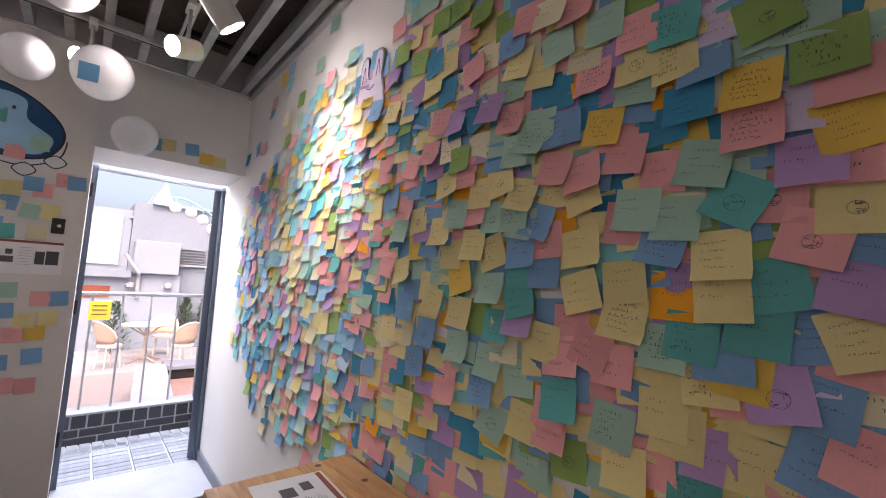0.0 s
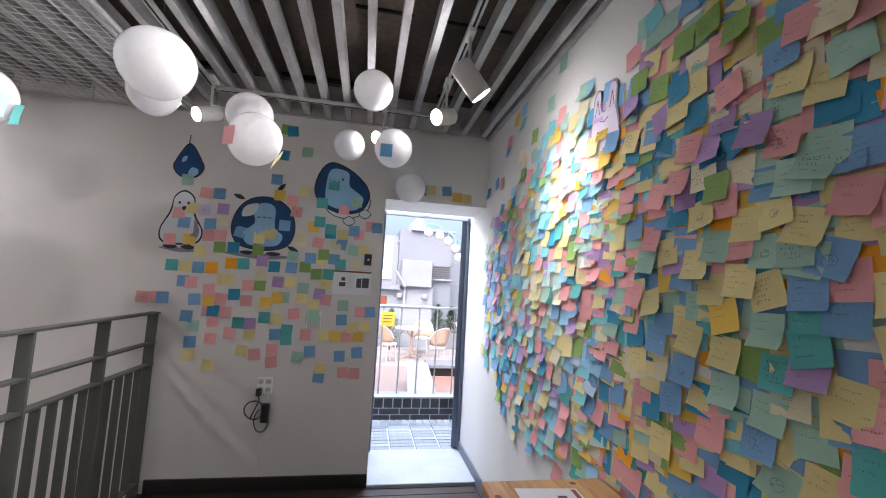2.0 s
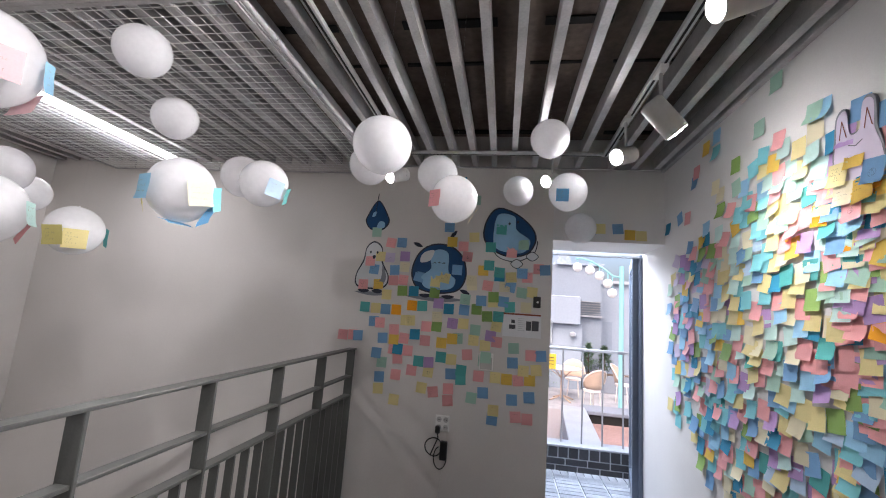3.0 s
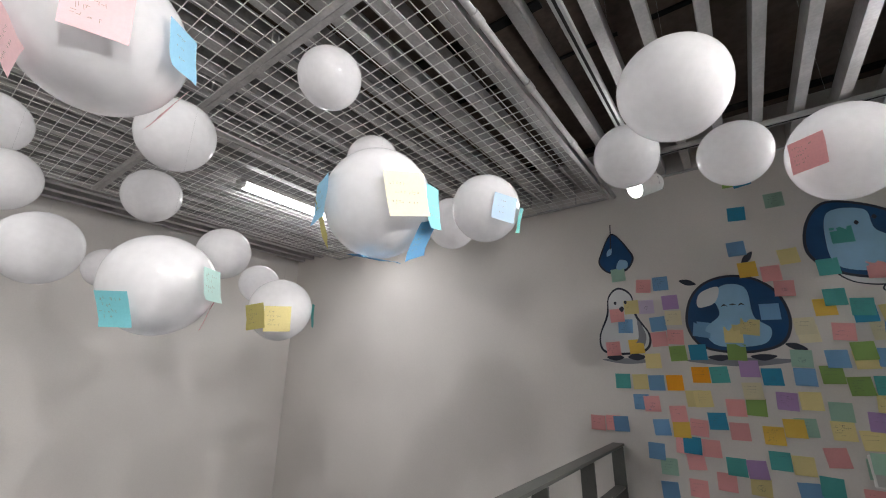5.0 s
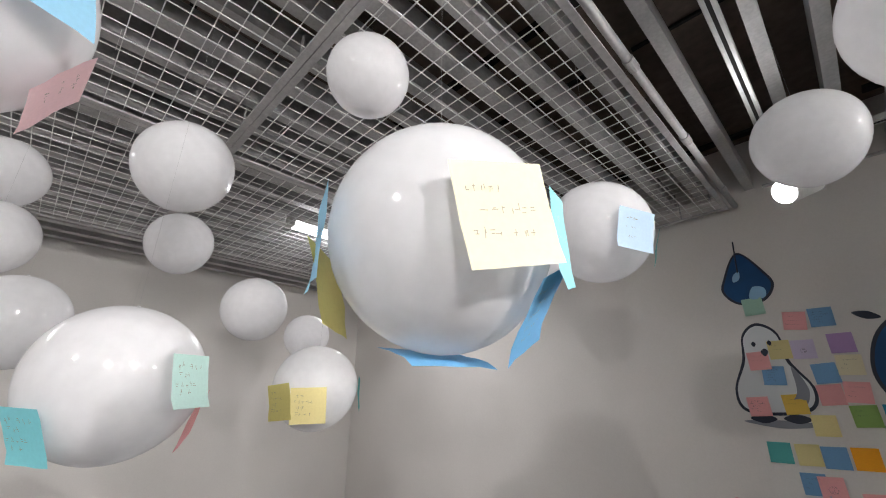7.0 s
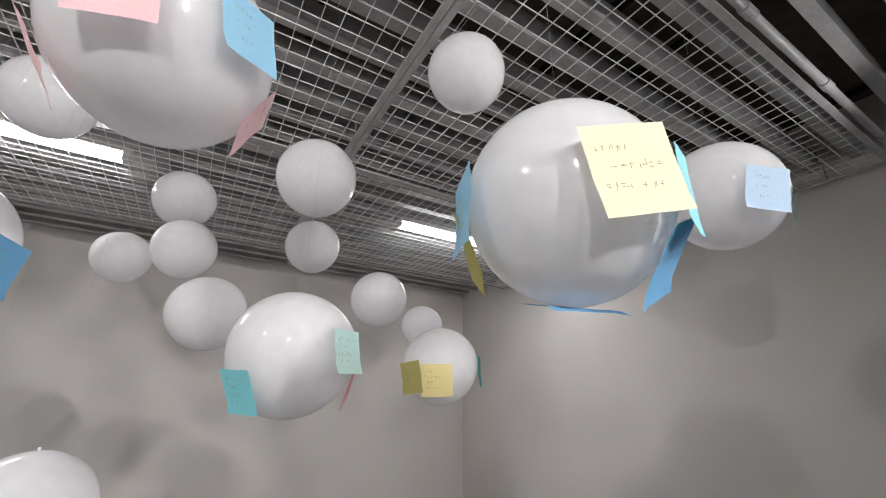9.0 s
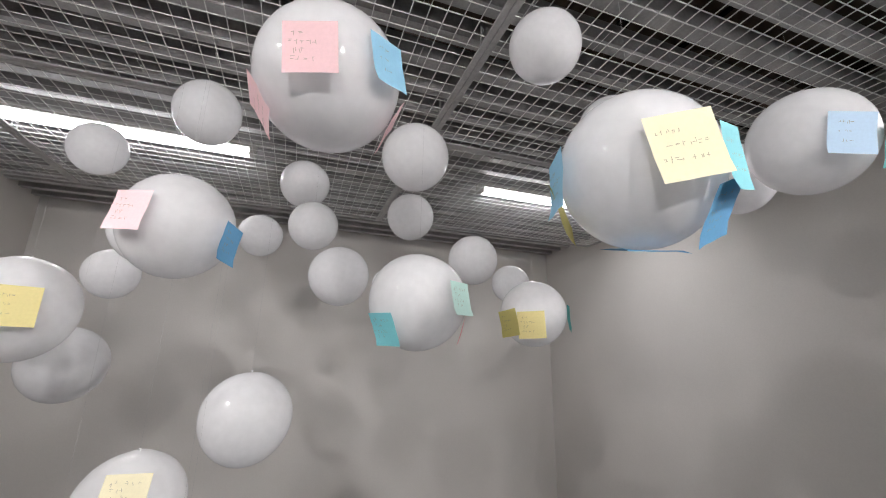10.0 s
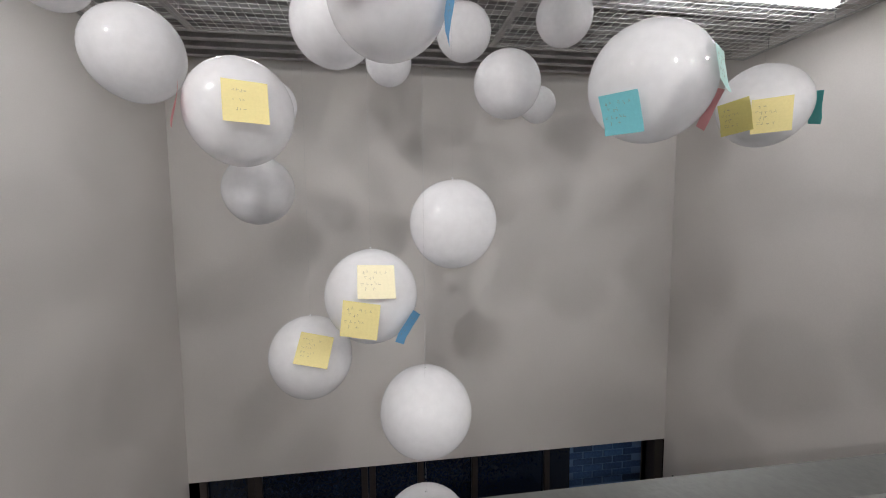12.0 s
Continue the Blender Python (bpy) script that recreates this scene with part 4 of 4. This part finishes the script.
def far_notes():
    """The crowd of notes on the rest of the long wall, joined into one mesh."""
    rng = random.Random(11)
    near = "yynpbmtvboypmbpyamgcyprb"
    edge = "aabbccspppvvlmmgysob"
    far = "yaspxnbmtoyapgvwaxpbnmpyatpsycxn"
    order = sorted(PAPER)
    verts, faces, slots = [], [], []
    def stick(yy, zz, k, tilt, curl, layer):
        if 3.2 < yy < 4.12:
            wall_note("long", yy, zz, k, -tilt, curl, layer, False, rng.uniform(0.97, 1.05))
            return
        c, s = math.cos(radians(tilt)), math.sin(radians(tilt))
        base = len(verts)
        side = 0.081 * rng.uniform(0.97, 1.06)
        lift = CURLS[curl]
        twist = rng.uniform(-0.4, 0.4)
        for j in range(5):
            v = j / 4
            for i in range(4):
                u = i / 3 - 0.5
                x, z = u * side, side * (0.5 - v) + lift * lift * side * 0.5 * v ** 3
                out = 0.0015 + lift * side * v * v * (1 + twist * u * 2) + 0.0009 * layer
                verts.append((NOTE_X - out, yy + x * c - z * s, zz + x * s + z * c))
        for j in range(4):
            for i in range(3):
                a = base + j * 4 + i
                faces.append((a, a + 4, a + 5, a + 1))
                slots.append(order.index(k))
    y = 4.86
    while y > 1.2:
        z = 0.52 + rng.uniform(0, 0.04)
        while z < 2.75:
            yy, zz = y + rng.uniform(-0.026, 0.026), z + rng.uniform(-0.026, 0.026)
            low = 0.90 - (4.9 - yy) * 0.42 if yy > 4.2 else 0.56
            if yy < 3.27:
                low = 0.66
            if yy > 4.5:
                high, stray = 1.72 + (4.9 - yy) * 0.9, 2.25
            elif yy > 3.95:
                high, stray = 2.04, 2.45
            elif yy > 3.15:
                high, stray = 2.22, 2.3
            else:
                high, stray = 2.34 + (3.15 - yy) * 0.25, 2.5
            if low + 0.1 < zz < high - 0.08:
                keep = 0.95 if yy < 4.5 else (0.85 if yy < 4.68 else 0.5)
            elif low < zz < high:
                keep = 0.5 if yy < 4.5 else 0.25
            else:
                keep = 0.10 if high <= zz < stray else 0.0
            if rng.random() < keep:
                near_here = yy < 3.3
                stick(yy, zz, rng.choice(near if near_here else far if yy < 4.3 else edge), rng.gauss(0, 7), rng.choice((0, 1) if near_here else (0, 1, 1, 2, 2, 3) if yy > 3.9 else (1, 1, 2, 2, 3)), rng.randrange(0, 5))
            z += 0.072
        y -= 0.066
    for i in range(130):
        stick(rng.uniform(3.12, 3.48), rng.uniform(0.80, 2.05), rng.choice(near), rng.gauss(0, 7), rng.choice((1, 1, 2)), rng.randrange(0, 5))
    for i in range(330):
        stick(rng.uniform(1.3, 3.18), rng.uniform(0.64, 2.15) if i % 2 else rng.uniform(0.64, 1.2), rng.choice(near), rng.gauss(0, 6), rng.choice((0, 1, 1)), rng.randrange(3, 5))
    me = bpy.data.meshes.new("sticky_notes")
    me.from_pydata(verts, [], faces)
    for k in order:
        me.materials.append(M_NOTE[k])
    me.polygons.foreach_set("material_index", slots)
    me.shade_smooth()
    tagged(new("sticky_notes", me), "crowd of overlapping coloured sticky notes covering the long wall", "sticky notes", "", "stuff")

far_notes()
for y, z, k in ((4.17, 2.50, "s"), (4.29, 2.48, "o"), (4.415, 2.38, "p"), (4.2, 2.22, "n"), (3.67, 2.52, "m"), (3.80, 2.37, "m"), (4.0, 2.27, "g"), (4.55, 2.13, "p"), (4.63, 1.87, "v"), (4.74, 1.52, "v"), (4.76, 1.45, "v"), (4.74, 1.58, "p")):
    wall_note("long", y, z, k, 3, 1, 5, False)

for y, z, k, t in ((3.36, 1.93, "n", 4), (3.285, 1.925, "o", -7), (3.24, 1.97, "b", 9), (3.33, 1.87, "p", -4), (3.375, 2.00, "y", 6)):
    wall_note("long", y, z, k, t, 2, 15)
cut = tagged(new("wall_sticker"), "pale long-eared cut-out sticker with navy outline among the notes", "wall sticker")
cut.matrix_basis = Matrix.Translation((NOTE_X - 0.012, 3.30, 2.04)) @ Matrix.Rotation(radians(-90), 4, "Z") @ Matrix.Diagonal((0.9, 1, 0.78, 1))
ears = [(-0.09, -0.10), (-0.10, 0.02), (-0.085, 0.10), (-0.07, 0.20), (-0.03, 0.215), (-0.02, 0.11), (0.02, 0.11), (0.045, 0.215), (0.085, 0.20), (0.08, 0.09), (0.10, 0.0), (0.09, -0.10)]
blob(grown(ears, 0.012), -0.0105, 0.0, M_DECAL_GREY, "backing", cut)
blob(ears, 0.0, 0.001, M_STICKER_PALE, "face", cut)
for ex in (-0.05, 0.06):
    part("ear_line", add_path(bmesh.new(), [(ex - 0.018, -0.001, 0.10), (ex, -0.001, 0.18), (ex + 0.014, -0.001, 0.10)], 0.0016, 5), M_PRINT_RED, cut)
part("face_line", add_path(bmesh.new(), [(-0.03, -0.001, 0.06), (0.0, -0.001, 0.045), (0.03, -0.001, 0.06)], 0.0016, 5), M_DECAL_LINE, cut)

# ---- window of the storey below ----
low = empty("lower_window", (FAR_X - 0.16, 0, -0.73), "dark framed window of the storey below", "window")
for y in (0.72, 1.10, 1.16, 2.05, 2.12, 2.55, 3.05, 3.75, 4.80):
    part("mullion", box((-0.03, y, -2.2), (0.03, y + 0.055, -0.002)), M_DARK_FRAME, low)
# opaque panes, the dark beyond them put into their colour
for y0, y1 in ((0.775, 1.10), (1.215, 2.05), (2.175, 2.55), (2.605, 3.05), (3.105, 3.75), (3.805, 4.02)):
    part("pane", box((-0.012, y0, -2.2), (-0.004, y1, -0.004)), M_DARK_BEHIND, low)
part("post_cover", box((-0.05, 4.80, -2.2), (0.15, 4.888, -0.001)), M_DARK_FRAME, low)
bb = bmesh.new()
# no lamp reaches this pier; its blue light is in the materials
wall = structure("brick_pier", box((FAR_X - 0.62, 4.00, -2.9), (FAR_X - 0.30, 4.90, -0.6)), M_BLUELIT_MORTAR, "brick pier seen through the lower window, blue light put into its colours")
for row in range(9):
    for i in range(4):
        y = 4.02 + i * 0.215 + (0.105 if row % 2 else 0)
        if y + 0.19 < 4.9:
            part("brick", box((0, 0, 0), (0.012, 0.195, 0.057)), M_BLUELIT_BRICK, wall, at=(FAR_X - 0.30, y, -0.76 - row * 0.07))
# added dark sheet in place of unlit space behind the panes
structure("backdrop_low", box((FAR_X - 1.5, SOUTH_Y - 0.5, LOWER_Z), (FAR_X - 1.45, 5.4, 0)), M_DARK_BEHIND, "dark sheet standing in for the unlit space behind the lower window")
pb = empty("blue_poster", (-5.05, END_Y, -1.2), "small blue framed poster on the wall of the storey below", "poster")
part("frame", box((-0.14, -0.02, -0.2), (0.14, -0.001, 0.2), 0.003), M_BLACK, pb)
part("print", box((-0.125, -0.023, -0.185), (0.125, -0.0205, 0.185)), M_BLUE_BOARD, pb)

# ---- terrace, courtyard and buildings ----
structure("terrace", box((-2.6, 5.42, -0.30), (2.4, 6.55, -0.012)), M_MORTAR, "terrace slab with grey pavers")
structure("ground", box((-300, 5.42, -0.62), (300, 700, -0.42)), M_ASPHALT, "grey ground of the courtyard")
structure("deck", box((-2.0, 6.56, -0.42), (0.02, 10.9, -0.36)), M_DECK, "weathered timber deck")

parapet = structure("brick_parapet", box((-1.6, 6.262, -0.012), (1.2, 6.44, 0.218)), M_MORTAR, "low parapet of black bricks with pale mortar")
structure("parapet_coping", box((-1.6, 6.25, 0.218), (1.2, 6.46, 0.236), 0.003), M_COPING, "pale coping on the brick parapet")

trail = empty("terrace_railing", (0, 6.36, 0.236), "grey steel railing on the brick parapet", "railing")
part("top_rail", box((-1.6, -0.022, 0.905), (1.2, 0.022, 0.935), 0.004), M_STEEL, trail)
for i in range(14):
    part("baluster", rod((-1.55 + 0.197 * i, 0, 0), (-1.55 + 0.197 * i, 0, 0.905), 0.008, 8), M_STEEL, trail)
sign = empty("warning_sign", (-0.71, 6.32, 1.02), "small yellow warning sign tied to the railing", "sign")
part("board", box((-0.07, -0.004, -0.075), (0.07, 0, 0.075), 0.001), M_YELLOW_SIGN, sign)
for i in range(3):
    part("text_bar", box((-0.05, -0.0055, 0.036 - 0.034 * i), (0.045, -0.0042, 0.044 - 0.034 * i)), M_BARK, sign)

bench = empty("concrete_bench", (-0.19, 7.0, 0), "light grey concrete wall bench in the courtyard", "bench", turn=(0, 0, -5.2))
part("body", box((-0.17, 0.0, -0.42), (0.17, 2.2, 0.02), 0.01), M_CONCRETE, bench)
part("cap", box((-0.19, -0.02, 0.02), (0.19, 2.22, 0.05), 0.01), M_COPING, bench)
step = empty("concrete_step", (0, 0, 0), "grey step with a dark gap behind the red gravel bed", "step")
part("tread", box((0.18, 8.95, -0.01), (3.5, 9.45, 0.05), 0.01), M_CONCRETE, step)
# near-black block, its colour gives the shade of the gap below the tread
part("riser", box((0.18, 8.98, -0.42), (3.5, 9.43, -0.01)), M_SEAM_GAP, step)
structure("gravel_bed", box((0.10, 7.0, -0.42), (3.5, 8.97, -0.14)), M_REDGROUND, "bed of red gravel")

def rattan_chair(at, turn):
    root = empty("rattan_chair", at, "rounded wicker garden chair with a brown woven back", "chair", "chairs round the garden table", turn=(0, 0, turn))
    root.scale = (0.80, 0.80, 0.92)
    part("seat", turned([(0.20, 0.42), (0.235, 0.43), (0.235, 0.47), (0.20, 0.48)], 20), M_RATTAN_PALE, root)
    bm = bmesh.new()
    rings = []
    spread = [-80 + 160 * i / 14 for i in range(15)]
    for j in range(5):
        row = []
        for t in spread:
            r, a = 0.24 + 0.028 * j, radians(90 + t)
            row.append(bm.verts.new((r * math.cos(a), r * math.sin(a), 0.50 + j * 0.11 * math.sqrt(math.cos(radians(t * 1.08))))))
        rings.append(row)
    for a, b in zip(rings[:-1], rings[1:]):
        for i in range(14):
            bm.faces.new((a[i], a[i + 1], b[i + 1], b[i]))
    shell = part("backrest", bm, M_RATTAN, root, "woven brown rattan back", smooth=True)
    sol = shell.modifiers.new("thickness", "SOLIDIFY")
    sol.thickness = 0.015
    rim = [(0.355 * math.cos(radians(90 + t)), 0.355 * math.sin(radians(90 + t)), 0.505 + 0.44 * math.sqrt(math.cos(radians(t * 1.08)))) for t in spread]
    part("rim", add_path(bmesh.new(), rim, 0.016, 8), M_RATTAN_PALE, root)
    for a in (45, 135, 225, 315):
        c, s = math.cos(radians(a)), math.sin(radians(a))
        part("leg", rod((0.19 * c, 0.19 * s, 0.44), (0.24 * c, 0.24 * s, 0), 0.014, 8), M_RATTAN_PALE, root)

rattan_chair((-0.34, 11.75, -0.42), 118)
rattan_chair((0.76, 11.40, -0.42), 205)
rattan_chair((0.62, 12.95, -0.42), -12)
rattan_chair((1.75, 12.70, -0.42), 60)
gt = empty("garden_table", (0.25, 12.25, -0.42), "cream wicker garden table", "table", "")
part("tabletop", turned([(0.42, 0.72), (0.44, 0.73), (0.44, 0.75), (0.42, 0.76)], 28), M_RATTAN_PALE, gt)
part("column", rod((0, 0, 0.05), (0, 0, 0.72), 0.035, 12), M_RATTAN, gt)
for a in range(4):
    part("foot", rod((0, 0, 0.12), (0.33 * math.cos(a * math.pi / 2 + 0.5), 0.33 * math.sin(a * math.pi / 2 + 0.5), 0.01), 0.016, 8), M_RATTAN, gt)
    part("brace", rod((0, 0, 0.5), (0.36 * math.cos(a * math.pi / 2 + 0.5), 0.36 * math.sin(a * math.pi / 2 + 0.5), 0.72), 0.012, 8), M_RATTAN, gt)

def conifer(at, height, width, seed, name="potted_conifer"):
    root = empty(name, at, "small green conifer shrub in a grey planter", "shrub", "shrubs in the courtyard")
    rng = random.Random(seed)
    part("trunk", rod((0, 0, 0), (0, 0, height * 0.9), 0.02, 7, 0.005), M_BARK, root)
    limbs = bmesh.new()
    bm = bmesh.new()
    for i in range(520):
        u = rng.random() ** 0.8
        z = height * (0.08 + 0.92 * u)
        r = width * (1 - u) ** 0.7 * rng.uniform(0.45, 1.1) * (1 + 0.3 * math.sin(7 * u * math.pi))
        a = rng.uniform(0, 2 * math.pi)
        p = Vector((r * math.cos(a), r * math.sin(a), z))
        d = Vector((math.cos(a), math.sin(a), rng.uniform(0.3, 1.4))).normalized()
        s = d.cross(Vector((0, 0, 1))).normalized() * rng.uniform(0.010, 0.022)
        l = d * rng.uniform(0.05, 0.10)
        bm.faces.new([bm.verts.new(q) for q in (p - s, p + s, p + l + s * 0.3, p + l - s * 0.3)])
    for i in range(14):
        a, z = rng.uniform(0, 6.28), height * rng.uniform(0.1, 0.8)
        add_rod(limbs, (0, 0, z), (math.cos(a) * width * 0.6, math.sin(a) * width * 0.6, z + 0.1), 0.006, 5, 0.002)
    part("limbs", limbs, M_BARK, root)
    part("crown", bm, M_LEAF, root)

planter = empty("planter_box", (1.9, 14.05, -0.42), "long grey planter box", "planter")
part("box", box((-0.85, -0.22, 0), (1.6, 0.22, 0.46), 0.01), M_CONCRETE, planter)
part("soil", box((-0.81, -0.18, 0.46), (1.56, 0.18, 0.475)), M_BARK, planter)
conifer((1.20, 14.05, 0.05), 0.78, 0.22, 3)
conifer((1.62, 14.05, 0.05), 0.74, 0.26, 4)
conifer((-0.22, 13.45, -0.42), 1.10, 0.42, 5, "shrub")

b1 = empty("grey_building", (0, 14.0, -0.42), "grey-blue rendered building with a gable, a box bay and windows", "building")
part("wall", box((-0.05, 0.4, 0), (1.60, 6.0, 3.50)), M_FACADE, b1)
part("bay", box((0.02, -0.15, 1.76), (0.93, 0.4, 2.55), 0.02), M_FACADE_PALE, b1)
part("low_wall", box((-4.5, 0.0, 0), (1.0, 0.38, 1.75)), M_FACADE_PALE, b1)
part("ledge", box((-4.6, -0.2, 1.66), (-0.004, 0.42, 1.82)), M_FACADE, b1)
part("upper_wall", box((-4.5, 0.5, 1.82), (-0.06, 5.0, 3.3)), M_FACADE_PALE, b1)
for i in range(4):
    part("window_pane", box((-3.6 + i * 0.86, 0.46, 1.95), (-2.82 + i * 0.86, 0.498, 3.15)), M_PANE, b1)
    part("window_bar", box((-3.67 + i * 0.86, 0.44, 1.9), (-3.61 + i * 0.86, 0.497, 3.2)), M_COPING, b1)
gable = bmesh.new()
pts = [(-0.12, 3.1), (0.25, 3.5), (0.54, 4.15), (0.76, 3.55), (0.76, 3.1)]
f0 = [gable.verts.new((a, 0.42, b)) for a, b in pts]
f1 = [gable.verts.new((a, 4.0, b)) for a, b in pts]
gable.faces.new(f0)
gable.faces.new(list(reversed(f1)))
for i in range(5):
    gable.faces.new((f0[i], f1[i], f1[(i + 1) % 5], f0[(i + 1) % 5]))
bmesh.ops.recalc_face_normals(gable, faces=gable.faces)
part("gable_roof", gable, M_ROOF, b1)
part("parapet_cap", box((0.3, 0.3, 3.50), (1.65, 0.6, 3.57)), M_ROOF, b1)
for i in range(6):
    part("louvre", box((0.95, 0.33, 2.08 + i * 0.07), (1.57, 0.40, 2.10 + i * 0.07)), M_STEEL, b1)
part("louvre_sill", box((0.94, 0.28, 2.0), (1.60, 0.40, 2.05)), M_COPING, b1)
for x in (0.0, 0.75):
    part("camera_dome", turned([(0.02, 1.4), (0.085, 1.44), (0.085, 1.52), (0.03, 1.56)], 14), M_COPING, b1, at=(x, -0.05, 0))
part("downpipe", rod((0.15, -0.05, 1.2), (0.15, -0.05, 1.75), 0.04, 10), M_COPING, b1)
part("pipe_elbow", rod((-0.15, -0.2, 2.2), (0.15, -0.2, 1.75), 0.04, 10), M_COPING, b1)
part("sign_panel", box((-0.95, -0.03, 1.2), (-0.35, -0.002, 1.45)), M_PRINT_RED, b1)

b2 = empty("white_building", (1.62, 15.5, -0.42), "plain white building beyond the courtyard", "building")
part("wall", box((0, 0, 0), (8.0, 6.0, 3.1)), M_FACADE_PALE, b2)
part("roof_edge", box((-0.05, -0.1, 3.1), (8.1, 6.1, 3.2)), M_COPING, b2)
part("door", box((0.15, -0.03, 0), (0.55, -0.002, 1.9)), M_FACADE, b2)

arch = empty("globe_light_string", (0, 0, 0), "string of white globe lamps on a teal arch in the courtyard", "string lights")
pts = [(0.30, 11.0, 2.78), (0.40, 11.0, 2.80), (0.62, 11.0, 2.74), (0.88, 11.0, 2.60), (1.08, 11.0, 2.44), (1.24, 11.0, 2.42)]
part("arch_pipe", add_path(bmesh.new(), pts, 0.022, 8), M_TEAL_PIPE, arch)
for x, z, hang in ((0.34, 2.60, 2.78), (0.60, 2.55, 2.74), (0.80, 2.44, 2.64), (0.97, 2.28, 2.52), (1.06, 2.08, 2.46)):
    bm = bmesh.new()
    bmesh.ops.create_uvsphere(bm, u_segments=16, v_segments=10, radius=0.10)
    part("globe", bm, M_GLOBE, arch, at=(x, 11.0, z), smooth=True)
    part("cap", rod((x, 11.0, z + 0.09), (x, 11.0, hang), 0.012, 8), M_TEAL_PIPE, arch)
part("arch_post", rod((1.24, 11.0, -0.42), (1.25, 11.0, 2.66), 0.050, 10), M_TEAL_PIPE, arch)

# ---- bricks, pavers and boards ----
def pieces(name, me, places, parent, turn=(0, 0, 0)):
    for p in places:
        share(name, me, parent, p, turn)

def piece_mesh(name, lo, hi, mat, bevel=0.002):
    me = bpy.data.meshes.new(name)
    bm = box(lo, hi, bevel)
    bm.to_mesh(me)
    bm.free()
    me.materials.append(mat)
    return me

head = piece_mesh("brick", (0, -0.010, 0), (0.085, 0, 0.092), M_BRICK)
pieces("brick", head, [(-1.58 + i * 0.098, 6.262, 0.122) for i in range(28)], parapet)
stretch = piece_mesh("brick", (0, -0.010, 0), (0.198, 0, 0.054), M_BRICK)
for r in range(2):
    pieces("brick", stretch, [(-1.58 + i * 0.210 - (0.105 if r else 0) * 0.9, 6.262, 0.057 - r * 0.064) for i in range(13)], parapet)
terrace = bpy.data.objects["terrace"]
pav = piece_mesh("paver", (0, 0, 0), (0.206, 0.066, 0.014), M_PAVER, 0.002)
pav2 = piece_mesh("paver", (0, 0, 0), (0.066, 0.206, 0.014), M_PAVER, 0.002)
for bx in range(6):
    for by in range(3):
        x0, y0 = -1.10 + bx * 0.22, 5.48 + by * 0.225
        for k in range(3):
            if (bx + by) % 2 == 0:
                share("paver", pav, terrace, (x0, y0 + k * 0.073, -0.012))
            else:
                share("paver", pav, terrace, (x0, y0 + k * 0.073, -0.012))
for i in range(18):
    share("paver", pav2, terrace, (-1.10 + i * 0.0735, 6.045, -0.012))
board_me = piece_mesh("floorboard", (0, 0, 0), (2.12, 0.083, 0.014), M_BOARD, 0.003)
floor_ob = bpy.data.objects["floor"]
for i in range(49):
    y = 0.71 + i * 0.0875
    if y < END_Y - 0.12:
        share("floorboard", board_me, floor_ob, (-2.24, y, -0.014))
